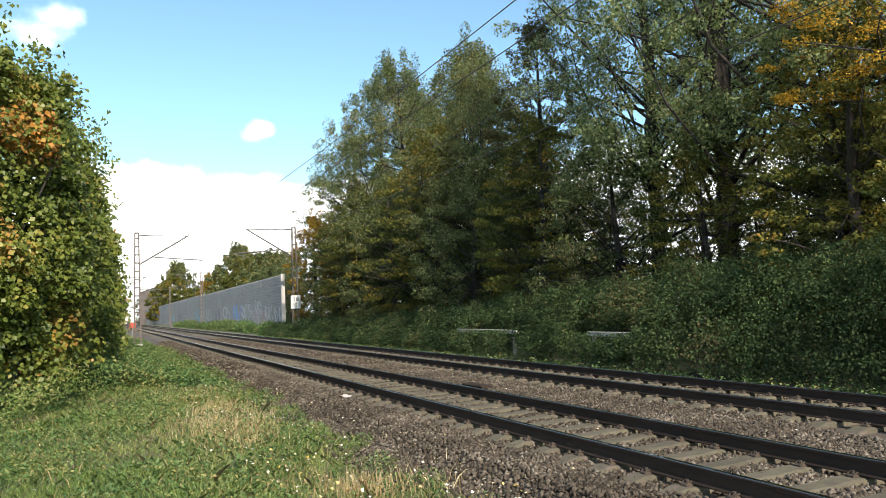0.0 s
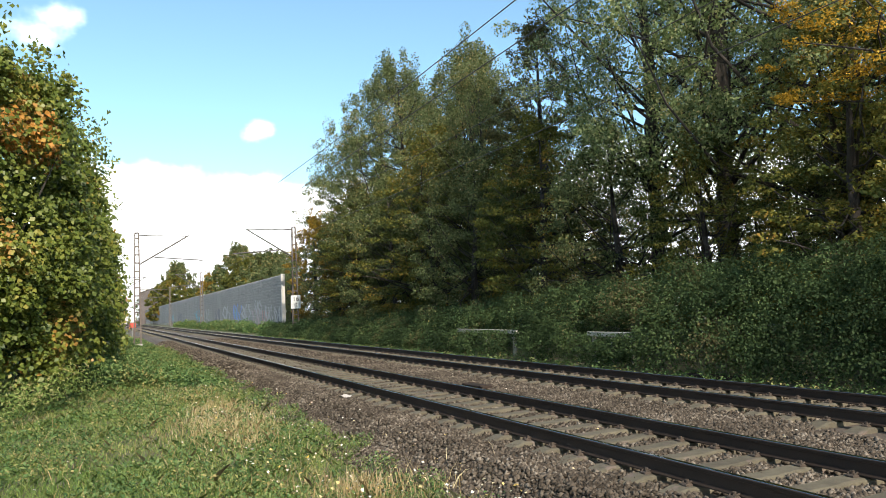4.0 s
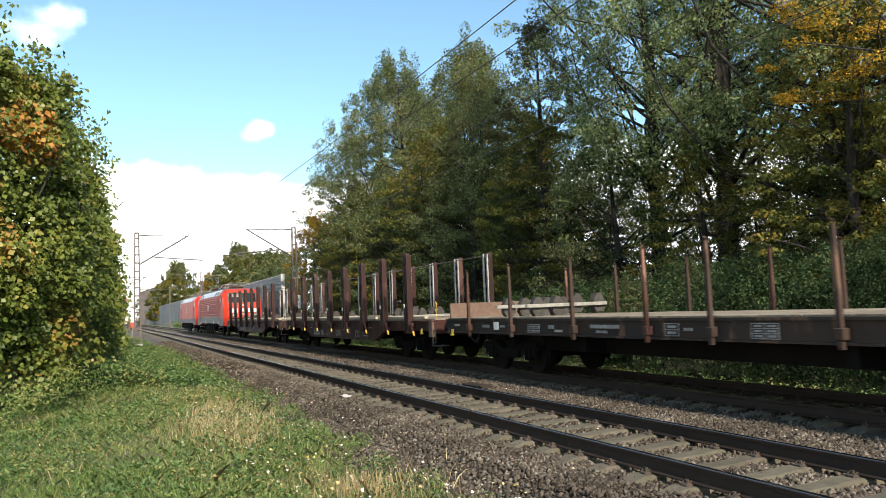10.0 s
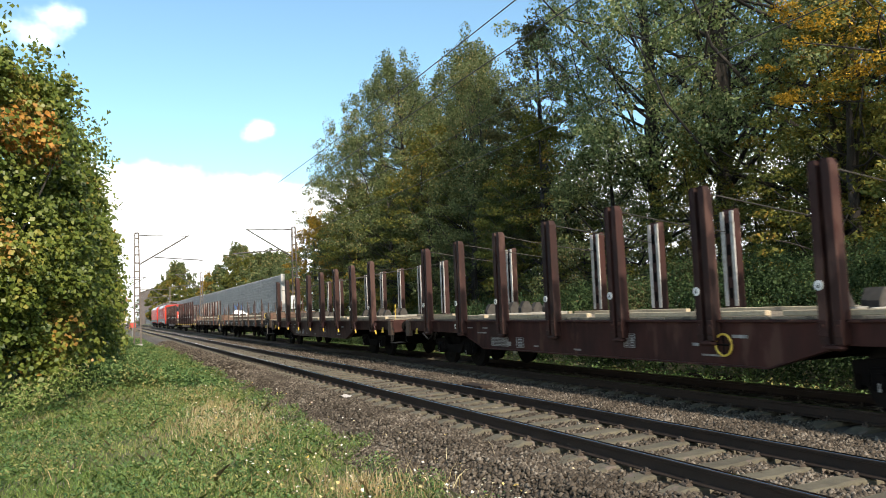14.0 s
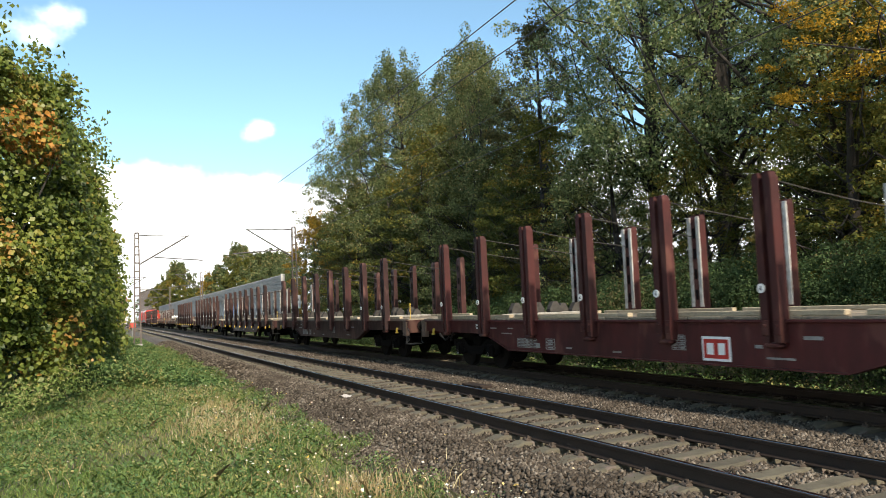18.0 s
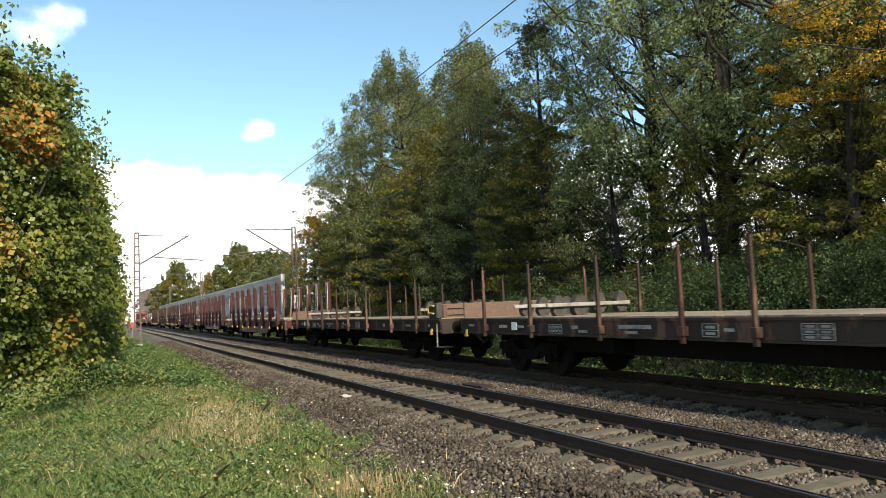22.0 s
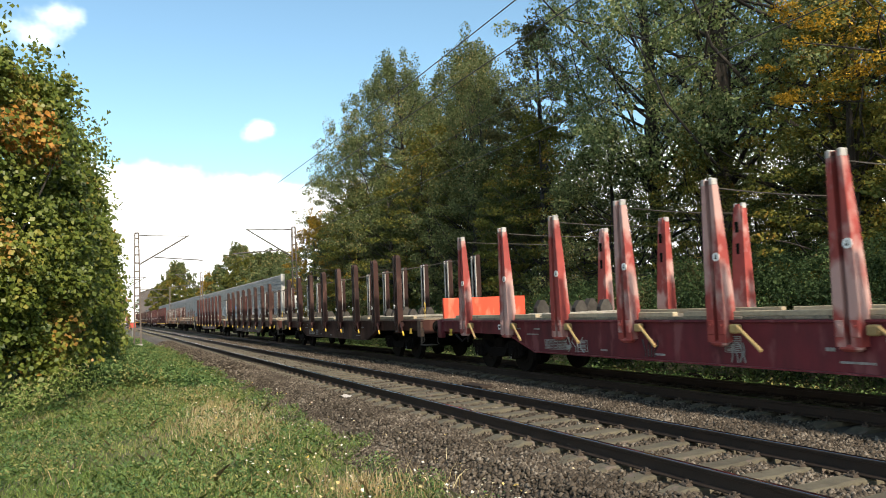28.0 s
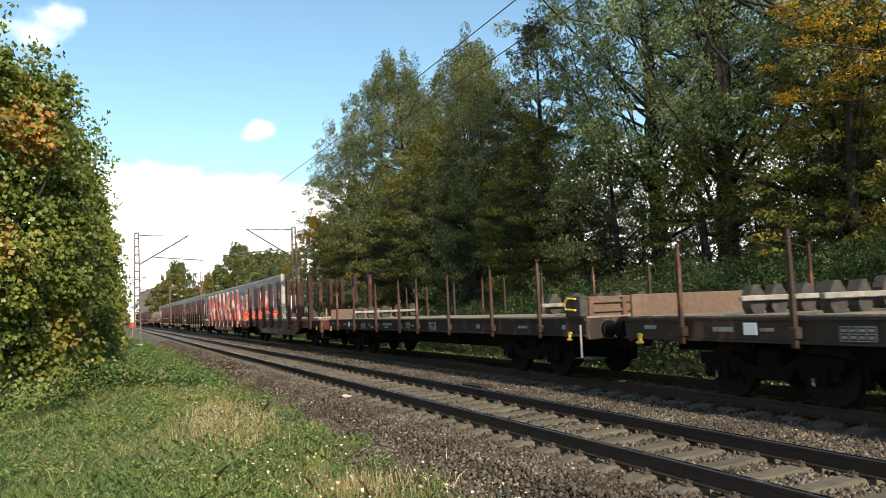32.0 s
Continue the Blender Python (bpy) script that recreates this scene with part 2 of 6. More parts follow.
# ---- mesh helpers ----
class Shape:
    """Gathers vertices and faces of one part."""

    def __init__(self):
        self.v, self.f = [], []

    def add(self, verts, faces):
        k = len(self.v)
        self.v += [tuple(p) for p in verts]
        self.f += [tuple(i + k for i in q) for q in faces]
        return self

    def box(self, x0, x1, y0, y1, z0, z1, c=0.0):
        """A block, its edges chamfered by c."""
        x0, x1, y0, y1, z0, z1 = min(x0, x1), max(x0, x1), min(y0, y1), max(y0, y1), min(z0, z1), max(z0, z1)
        if not c:
            p = [(x, y, z) for z in (z0, z1) for y in (y0, y1) for x in (x0, x1)]
            return self.add(p, [(0, 2, 3, 1), (4, 5, 7, 6), (0, 1, 5, 4), (2, 6, 7, 3), (0, 4, 6, 2), (1, 3, 7, 5)])
        c = min(c, (x1 - x0) * 0.45, (y1 - y0) * 0.45, (z1 - z0) * 0.45)
        rings = []
        for z, i in ((z0, c), (z0 + c, 0), (z1 - c, 0), (z1, c)):
            a, b, d, e = x0 + i, x1 - i, y0 + i, y1 - i
            rings.append([(a + c, d, z), (b - c, d, z), (b, d + c, z), (b, e - c, z), (b - c, e, z), (a + c, e, z), (a, e - c, z), (a, d + c, z)])
        return self.rings(rings)

    def rings(self, rings, cap=True, closed=True):
        """Skins a row of loops that have the same number of points."""
        n = len(rings[0])
        v = [p for r in rings for p in r]
        f = []
        for i in range(len(rings) - 1):
            for j in range(n if closed else n - 1):
                a, b = i * n + j, i * n + (j + 1) % n
                f.append((a, b, b + n, a + n))
        if cap:
            f += [tuple(range(n - 1, -1, -1)), tuple((len(rings) - 1) * n + j for j in range(n))]
        return self.add(v, f)

    def tube(self, a, b, r, r2=None, n=8, cap=True):
        a, b = Vector(a), Vector(b)
        q = (b - a).to_track_quat("Z", "Y")
        ring = [[p + q @ Vector((rr * math.cos(2 * math.pi * k / n), rr * math.sin(2 * math.pi * k / n), 0)) for k in range(n)] for p, rr in ((a, r), (b, r if r2 is None else r2))]
        return self.rings(ring, cap)

    def pipe(self, pts, r, n=6):
        """A bent bar along points."""
        pts = [Vector(p) for p in pts]
        rings = []
        for i, p in enumerate(pts):
            d = pts[min(i + 1, len(pts) - 1)] - pts[max(i - 1, 0)]
            q = d.to_track_quat("Z", "Y")
            rings.append([p + q @ Vector((r * math.cos(2 * math.pi * k / n), r * math.sin(2 * math.pi * k / n), 0)) for k in range(n)])
        return self.rings(rings)

    def prism(self, outline, axis, a, b):
        """An outline in the plane across the axis, drawn out from a to b."""
        def at(p, d):
            return {"x": (d, p[0], p[1]), "y": (p[0], d, p[1]), "z": (p[0], p[1], d)}[axis]
        return self.rings([[at(p, a) for p in outline], [at(p, b) for p in outline]])

    def disc(self, c, axis, r, h, n=16):
        d = {"x": Vector((h, 0, 0)), "y": Vector((0, h, 0)), "z": Vector((0, 0, h))}[axis]
        return self.tube(Vector(c) - d / 2, Vector(c) + d / 2, r, None, n)

    def mesh(self, name, material, smooth=False):
        me = bpy.data.meshes.new(name)
        me.from_pydata(self.v, [], self.f)
        me.materials.append(material)
        if smooth:
            me.polygons.foreach_set("use_smooth", [True] * len(me.polygons))
        fix = bmesh.new()
        fix.from_mesh(me)
        bmesh.ops.recalc_face_normals(fix, faces=fix.faces)
        fix.to_mesh(me)
        fix.free()
        return me


def part(name, shape, material, parent, label="", smooth=False, at=None):
    """Links a shape, or a mesh that is there already, as one mesh object under its thing."""
    me = shape.mesh(name, material, smooth) if isinstance(shape, Shape) else shape
    ob = new(name, me)
    ob.parent = parent
    if at:
        ob.location = at
    return tagged(ob, label) if label else ob


def thing(name, label, category, group="", kind="", m=None):
    ob = new(name)
    ob.empty_display_size = 0.3
    if m:
        ob.matrix_world = m
    return tagged(ob, label, category, group, kind)


def solid(name, shape, material, label, category, group="", kind="", smooth=False):
    return tagged(new(name, shape.mesh(name, material, smooth)), label, category, group, kind)


def np_mesh(name, verts, quads, material):
    """A mesh of many small faces, all with the same number of corners."""
    me = bpy.data.meshes.new(name)
    k = quads.shape[1]
    me.vertices.add(len(verts))
    me.vertices.foreach_set("co", np.ascontiguousarray(verts, dtype=np.float32).ravel())
    me.loops.add(quads.size)
    me.loops.foreach_set("vertex_index", np.ascontiguousarray(quads, dtype=np.int32).ravel())
    me.polygons.add(len(quads))
    me.polygons.foreach_set("loop_start", np.arange(0, quads.size, k, dtype=np.int32))
    me.update(calc_edges=True)
    me.validate()
    me.materials.append(material)
    return me


def unit(v):
    return v / np.maximum(np.linalg.norm(v, axis=1, keepdims=True), 1e-9)


def leaves(name, pts, size, material, rng, up=0.5, slim=0.62, fold=0.18, away=None):
    """Folded four-cornered leaves at the points; up: how far they lie flat."""
    n = len(pts)
    nor = unit(rng.normal(size=(n, 3)) + np.array([0, 0, up * 2]) + (0 if away is None else away))
    d = unit(np.cross(nor, rng.normal(size=(n, 3))))
    s = np.cross(nor, d)
    L = (size * rng.uniform(0.65, 1.35, n))[:, None]
    W = L * slim * 0.5
    base = pts - d * L * 0.5
    tip = pts + d * L * 0.5 - nor * L * 0.15
    a = pts + s * W + nor * L * fold
    b = pts - s * W + nor * L * fold
    v = np.stack([base, a, tip, b], 1).reshape(-1, 3)
    q = np.arange(n * 4).reshape(n, 4)
    return np_mesh(name, v, q, material)


def blades(name, pts, height, width, material, rng, lean=0.45):
    """Grass blades: bent three-cornered strips."""
    n = len(pts)
    a = rng.uniform(0, 2 * np.pi, n)
    side = np.stack([np.cos(a), np.sin(a), np.zeros(n)], 1)
    b = rng.uniform(0, 2 * np.pi, n)
    ln = np.stack([np.cos(b), np.sin(b), np.zeros(n)], 1)
    h = (height * rng.uniform(0.5, 1.4, n))[:, None]
    w = width * rng.uniform(0.6, 1.4, n)[:, None]
    l = lean * rng.uniform(0.2, 1.6, n)[:, None]
    mid = pts + ln * h * l * 0.35 + np.array([0, 0, 1]) * h * 0.6
    tip = pts + ln * h * l + np.array([0, 0, 1]) * h * 0.95
    v = np.stack([pts - side * w, pts + side * w, mid + side * w * 0.8, tip, mid - side * w * 0.8], 1).reshape(-1, 3)
    return np_mesh(name, v, np.arange(n * 5).reshape(n, 5), material)


def wob(x, y, s=1.0, k=0.0):
    """Smooth unevenness between about -1 and 1, for arrays."""
    return (np.sin(x * 1.31 * s + 0.7 + k) * np.cos(y * 0.97 * s - 0.4 + k * 2) + 0.6 * np.sin(x * 2.9 * s - y * 1.7 * s + 1.3 * k) + 0.35 * np.cos(y * 4.3 * s + x * 1.1 * s + k)) / 1.6


# ---- ground: one sheet from the path over the trackbed to the wood ----
T1, T2 = 5.91, 10.025  # centre lines of the two tracks; the rail heads' tops lie at z = 0
GAUGE = 0.7525


def ground_z(x, y):
    """Height of the ground under grass, ballast and wood."""
    x, y = np.asarray(x, float), np.asarray(y, float)
    z = np.interp(x, [-60, -6.8, -1.1, 1.8, 3.05, 3.78, 4.23, 4.85, 11.3, 11.8, 12.45, 13.2, 15.4, 19.2, 60],
                  [-0.5, -0.46, -0.42, -0.46, -0.57, -0.50, -0.275, -0.268, -0.268, -0.275, -0.29, -0.18, 0.26, 0.37, 0.37])
    soft = np.interp(x, [-60, 2.7, 3.6, 12.3, 13.8, 60], [1, 1, 0.15, 0.15, 1, 1])
    return z + soft * 0.07 * wob(x, y, 0.8)


def grid_sheet(name, xs, ys, material, zf=None):
    X, Y = np.meshgrid(xs, ys)
    Z = (zf or ground_z)(X, Y)
    v = np.stack([X, Y, Z], -1).reshape(-1, 3)
    nx, ny = len(xs), len(ys)
    i = (np.arange(ny - 1)[:, None] * nx + np.arange(nx - 1)[None, :]).ravel()
    return np_mesh(name, v, np.stack([i, i + 1, i + nx + 1, i + nx], 1), material)


xs = np.concatenate([[-3000, -800, -200, -60, -30, -15, -10], np.arange(-8, 3.4, 0.4), np.arange(3.4, 12.9, 0.15), np.arange(13, 27, 0.7), [30, 45, 80, 250, 900, 3000]])
ys = np.concatenate([[-3000, -900, -560, -300, -150, -80, -40, -20, -10], np.arange(-5, 60, 0.6), np.arange(60, 140, 3), [150, 180, 220, 300, 420, 640, 900, 1600, 3200]])
ground = new("ground", grid_sheet("ground", xs, ys, M_SOIL))
tagged(ground, "grassy earth running under the trackbed and the wood", "ground", kind="structure")

bx = np.arange(3.72, 12.0, 0.22)
bed = new("ballast_bed", grid_sheet("ballast_bed", bx, np.concatenate([[-560, -200, -60], np.arange(-20, 60, 0.5), np.arange(60, 200, 5), [260, 420, 640]]), M_BED, lambda x, y: ground_z(x, y) + 0.012))
tagged(bed, "grey brown crushed stone bed under both tracks", "trackbed", kind="structure")

rng = np.random.default_rng(5)


def stones(name, count, x0, x1, y0, y1, size, power=1.0):
    """Loose crushed stones: skewed octahedra half sunk in the bed."""
    x = rng.uniform(x0, x1, count)
    y = y0 + (y1 - y0) * rng.uniform(0, 1, count) ** power
    s = size * rng.uniform(0.55, 1.5, count)
    z = ground_z(x, y) + 0.012 + s * 0.25 + 0.02 * np.abs(wob(x, y, 2.2, 1.0))
    # sleepers stay bare
    keep = np.ones(count, bool)
    for c in (T1, T2):
        on = (np.abs(x - c) < 1.28) & (np.abs(((y - 0.42) / 0.6) % 1 - 0.5) > 0.27)
        bare = np.where(np.abs(x - c) > 0.92, 0.95, 0.05)
        keep &= ~(on & (rng.uniform(0, 1, count) > bare))
        keep &= ~(np.abs(np.abs(x - c) - GAUGE) < 0.09)
    x, y, z, s = x[keep], y[keep], z[keep], s[keep]
    n = len(x)
    base = np.array([[1, 0, 0], [0, 1, 0], [-1, 0, 0], [0, -1, 0], [0, 0, 0.8], [0, 0, -0.8]], float)
    v = base[None] * rng.uniform(0.45, 1.15, (n, 6, 1)) + rng.normal(0, 0.18, (n, 6, 3))
    a = rng.uniform(0, 6.28, n)
    ca, sa = np.cos(a)[:, None], np.sin(a)[:, None]
    v = np.stack([v[..., 0] * ca - v[..., 1] * sa, v[..., 0] * sa + v[..., 1] * ca, v[..., 2]], -1)
    v = v * (s * 0.62)[:, None, None] + np.stack([x, y, z], -1)[:, None, :]
    tri = np.array([[0, 1, 4], [1, 2, 4], [2, 3, 4], [3, 0, 4], [1, 0, 5], [2, 1, 5], [3, 2, 5], [0, 3, 5]])
    f = (tri[None] + (np.arange(n) * 6)[:, None, None]).reshape(-1, 3)
    ob = new(name, np_mesh(name, v.reshape(-1, 3), f, M_STONE))
    return tagged(ob, "loose grey brown crushed ballast stones between the sleepers", "ballast", kind="stuff")


stones("ballast_stones", 105000, 3.1, 8.7, 4.3, 25, 0.050, 1.35)
stones("ballast_stones", 40000, 7.6, 12.05, 7.5, 31, 0.053, 1.2)
stones("ballast_stones", 28000, 3.4, 11.9, 25, 66, 0.08, 1.2)

# ---- the two tracks ----
RAIL = [(-0.062, -0.172), (0.062, -0.172), (0.062, -0.160), (0.014, -0.140), (0.009, -0.050), (0.034, -0.040), (0.036, -0.012), (0.030, -0.003), (-0.030, -0.003), (-0.036, -0.012), (-0.034, -0.040), (-0.009, -0.050), (-0.014, -0.140), (-0.062, -0.160)]
HEAD = [(-0.030, -0.004), (0.030, -0.004), (0.026, 0.0), (-0.026, 0.0)]

sleeper = Shape()
prof = [(-0.15, -0.40), (0.15, -0.40), (0.13, -0.20), (0.10, -0.185), (-0.10, -0.185), (-0.13, -0.20)]
for a, b, d0, d1 in ((-1.3, -0.95, -0.09, 0), (-0.95, -0.5, 0, 0), (-0.5, -0.25, 0, -0.015), (-0.25, 0.25, -0.015, -0.015), (0.25, 0.5, -0.015, 0), (0.5, 0.95, 0, 0), (0.95, 1.3, 0, -0.09)):
    sleeper.rings([[(a, p, z + d0) for p, z in prof], [(b, p, z + d1) for p, z in prof]])
ME_SLEEPER = sleeper.mesh("sleeper", M_SLEEPER)
clip = Shape()
clip.box(-0.14, -0.055, -0.05, 0.05, -0.195, -0.160, 0.01)
clip.pipe([(-0.12, -0.035, -0.16), (-0.07, -0.04, -0.14), (-0.045, -0.015, -0.15), (-0.045, 0.015, -0.15), (-0.07, 0.04, -0.14), (-0.12, 0.035, -0.16)], 0.008, 5)
clip.disc((-0.085, 0, -0.15), "z", 0.016, 0.05, 6)
M_CLIP = mat("rusty_fastening", (0.07, 0.05, 0.035), 0.85, 0.0, (0.04, 0.03, 0.022), 0.5, 20, 2, 0.4, 60)
ME_CLIP = clip.mesh("rail_fastening", M_CLIP)

for centre, first, label in ((T1, 3.4, "ballasted railway track with rusty rails on concrete sleepers"), (T2, 6.4, "ballasted railway track beside the wood, used by the freight train")):
    tr = thing("railway_track", label, "railway track", "tracks of the line", "structure", pose(centre, 0, 0))
    for s in (-GAUGE, GAUGE):
        r = part("rail", Shape().prism([(x + s, z) for x, z in RAIL], "y", -540, 640), M_RAILSIDE, tr, "dark rusty steel rail")
        part("rail_head", Shape().prism([(x + s, z) for x, z in HEAD], "y", -540, 640), M_RAILTOP, r, "worn bright running surface")
    rest = Shape()
    i = 0
    y = -0.18
    while y < 230:
        near = first <= y < first + 84
        if near:
            so = part("sleeper", ME_SLEEPER, None, tr, at=(0, y, random.uniform(-0.006, 0.004)))
            so.rotation_euler = (0, 0, random.uniform(-0.008, 0.008))
            if y < first + 26:
                for s in (-GAUGE, GAUGE):
                    for k in (0, math.pi):
                        c = part("rail_fastening", ME_CLIP, None, so, at=(s, 0, 0))
                        c.rotation_euler = (0, 0, k)
            i += 1
        elif y > first:
            rest.box(-1.3, 1.3, y - 0.13, y + 0.13, -0.35, -0.19)
        y += 0.6
    tagged(part("far_sleepers", rest, M_SLEEPER, tr), kind="stuff")


def cable_cover(x, y, ln, yaw):
    """A dark board left lying on the ballast."""
    s = Shape().box(-0.14, 0.14, -ln / 2, ln / 2, 0, 0.07, 0.015)
    for k in (-1, 1):
        s.box(-0.15, 0.15, k * ln * 0.4 - 0.03, k * ln * 0.4 + 0.03, 0.05, 0.085, 0.008)
    ob = solid("trackside_plate", s, M_RAILSIDE, "dark rusty steel plate lying on the ballast", "plate")
    ob.matrix_world = pose(x, y, float(ground_z(x, y)) + 0.04, 0, 0, yaw)


cable_cover(7.66, 15.5, 0.95, 3)
cable_cover(12.62, 13.4, 1.5, 0)

# ---- noise barrier ----
WX, W0 = 14.25, 66.4
wall = thing("noise_barrier", "long grey concrete noise barrier with grooved panels and graffiti", "noise barrier", kind="structure", m=pose(WX, W0, 0))
panel = Shape()
out = [(0.0, 0.0)]
for k in range(17):
    z = k * 0.272
    out += [(-0.06, z + 0.022), (-0.06, z + 0.23), (-0.025, z + 0.25)]
out += [(0.0, 4.64), (0.12, 4.64), (0.12, 0.0)]
panel.prism(out, "y", 0.08, 4.645)
ME_PANEL = panel.mesh("panel", M_WALL)
ME_POST = Shape().box(-0.075, 0.15, -0.079, 0.079, -0.7, 4.66, 0.015).mesh("post", M_WALL)
for k in range(64):
    lift = 0.42 + (0.13 if k > 12 else 0)
    part("panel", ME_PANEL, None, wall, at=(0, k * 4.725, lift))
    part("post", ME_POST, None, wall, at=(0, k * 4.725, lift))
part("end_post", Shape().box(-0.16, 0.18, -0.22, 0.0, -0.3, 5.11, 0.02), M_WALLPOST, wall, "pale end post")
GRAF = {"blue": (0.12, 0.25, 0.62), "red": (0.42, 0.22, 0.20), "white": (0.375, 0.37, 0.36), "dark": (0.10, 0.10, 0.12), "pink": (0.40, 0.30, 0.30), "teal": (0.10, 0.35, 0.45)}
gm = {k: mat("spray_paint_" + k, c, 0.6, 0, [q * 0.75 + 0.07 for q in c], 0.6, 3, 0.8) for k, c in GRAF.items()}


def splash(y, z, w, h, colour, k):
    """A sprayed piece: broad bent strokes a few millimetres proud of the panels."""
    r = random.Random(k)
    g = Shape()
    n = 3 + k % 3
    for j in range(n):
        a = y - w / 2 + w * (j + 0.5) / n
        pts = [(a + r.uniform(-0.35, 0.35) * w / n * 2, z + h * (q / 4 - 0.5) * r.uniform(0.7, 1.0)) for q in range(5)]
        t = w / n * r.uniform(0.3, 0.62)
        out = [(p + t * 0.5, q) for p, q in pts] + [(p - t * 0.5, q + 0.05) for p, q in reversed(pts)]
        g.prism(out, "x", -0.070 - 0.001 * j, -0.062)
    part("graffiti", g, gm[colour], wall, "sprayed graffiti in " + colour)


for k, (y, z, w, h, c) in enumerate(((2.2, 1.2, 3.0, 1.6, "white"), (2.0, 1.1, 1.2, 1.9, "dark"), (6.5, 1.3, 4.2, 1.8, "white"), (8.2, 1.0, 3.2, 1.4, "red"), (12.0, 2.0, 4.0, 1.6, "white"), (13.5, 1.1, 5.0, 1.7, "pink"), (20.0, 1.5, 6.0, 2.0, "white"), (26.5, 1.5, 6.5, 2.2, "blue"), (27.0, 1.6, 3.0, 1.1, "teal"), (36, 1.6, 7, 2.0, "white"), (44, 1.5, 6, 1.8, "dark"), (58, 1.6, 8, 1.8, "white"), (70, 1.6, 9, 1.8, "teal"), (105, 1.5, 10, 1.6, "dark"), (125, 1.5, 9, 1.6, "teal"))):
    splash(y * 0.945, z * 1.09 + 0.15, w * 0.945, h * 1.09, c, k)


# ---- overhead line ----
def mast(x, y, side, top, label):
    """Lattice mast; side is the way to its track."""
    ob = thing("overhead_line_mast", label, "mast", "masts of the overhead line", m=pose(x, y, 0))
    for dx, nm in ((-1, "leg"), (1, "leg")):
        part(nm, Shape().rings([[(dx * w + a, b, z) for a, b in ((-0.05, -0.08), (0.05, -0.08), (0.05, 0.08), (-0.05, 0.08))] for z, w in ((-0.5, 0.24), (top, 0.13))]), M_MAST, ob)
    n = int(top / 0.62)
    for k in range(n):
        z = 0.3 + k * 0.62
        w = 0.24 - 0.11 * (z + 0.5) / (top + 0.5)
        part("batten", Shape().box(-w, w, -0.06, 0.06, z - 0.05, z + 0.05), M_MAST, ob)
    part("cap", Shape().box(-0.17, 0.17, -0.09, 0.09, top, top + 0.10, 0.02), M_MAST, ob)
    part("footing", Shape().box(-0.35, 0.35, -0.3, 0.3, -0.9, -0.2, 0.05), M_WALL, ob)
    s, reach = side, 3.65
    hang, foot = top - 0.13, top - 2.35
    part("top_tube", Shape().tube((s * 0.15, 0, hang), (s * reach, 0, hang - 0.05), 0.038), M_ARM, ob)
    part("cantilever_tube", Shape().tube((s * 0.15, 0, foot), (s * (reach + 0.1), 0, hang), 0.06), M_ARM, ob)
    part("registration_tube", Shape().tube((s * 1.2, 0, foot + 0.55), (s * (reach + 1.15), 0, foot + 0.28), 0.045), M_ARM, ob)
    part("steady_arm", Shape().pipe([(s * (reach + 1.1), 0, foot + 0.28), (s * (reach + 0.8), 0, foot + 0.18), (s * (reach - 0.1), 0, foot + 0.06)], 0.014), M_GALV, ob)
    for a, b in (((s * 0.2, 0, hang), (s * 0.75, 0, hang - 0.01)), ((s * 0.3, 0, foot + 0.08), (s * 0.85, 0, foot + 0.44))):
        a, b = Vector(a), Vector(b)
        ins = Shape()
        for k in range(6):
            ins.tube(a.lerp(b, k / 6), a.lerp(b, k / 6 + 0.1), 0.065, 0.045, 8)
        part("insulator", ins, M_INSUL, ob)
    return ob


mr = mast(13.90, 60.1, -1, 8.49, "slim brown lattice mast with a cantilever, beside the noise barrier")
ml = mast(2.25, 61.5, 1, 8.11, "slim brown lattice mast with a cantilever, behind the hedge")
plate = part("distance_plate", Shape().box(-0.385, 0.385, -0.16, -0.12, 2.0, 3.04, 0.01), M_WHITE, mr, "white plate with black figures")


def words(text, size, m, parent, name="lettering", thick=0.004):
    """Flat raised letters of the built-in font, standing upright."""
    cu = bpy.data.curves.new(name, "FONT")
    cu.body, cu.size, cu.align_x, cu.extrude, cu.resolution_u = text, size, "CENTER", thick, 2
    tmp = bpy.data.objects.new(name, cu)
    scene.collection.objects.link(tmp)
    me = bpy.data.meshes.new_from_object(tmp.evaluated_get(bpy.context.evaluated_depsgraph_get()))
    bpy.data.objects.remove(tmp)
    me.materials.clear()
    ob = new(name, me)
    ob.parent, ob.matrix_local = parent, m
    return ob


for txt, z in (("16", 2.59), ("8", 2.09)):
    w = words(txt, 0.54, pose(0, -0.167, z, 90, 0, 0), plate, "figure")
    w.data.materials.append(M_BLACK)
for y in (121, 182, 243):
    mast(13.55, y, -1, 8.39, "slim brown lattice mast with a cantilever, far along the line")
    mast(1.92, y, 1, 8.06, "slim brown lattice mast with a cantilever, far along the line")


def wire(name, x, z, sag):
    """One running wire over a track, hung from mast to mast."""
    pts = []
    for a, b in ((-120, -34), (-34, 60.8), (60.8, 121), (121, 182), (182, 243)):
        q = sag * ((b - a) / 100) ** 2
        for k in range(14):
            t = k / 14
            pts.append((x, a + (b - a) * t, z - q * 4 * t * (1 - t)))
    pts.append((x, 243, z))
    return solid(name, Shape().pipe(pts, 0.010, 5), M_WIRE, "thin dark overhead wire above the track", "wire", "overhead wires")


wire("contact_wire", T1 - 0.25, 5.58, 0.08)
wire("messenger_wire", T1 - 0.25, 7.60, 1.62)
wire("contact_wire", T2 - 0.1, 5.93, 0.05)
wire("messenger_wire", T2, 8.30, 1.58)

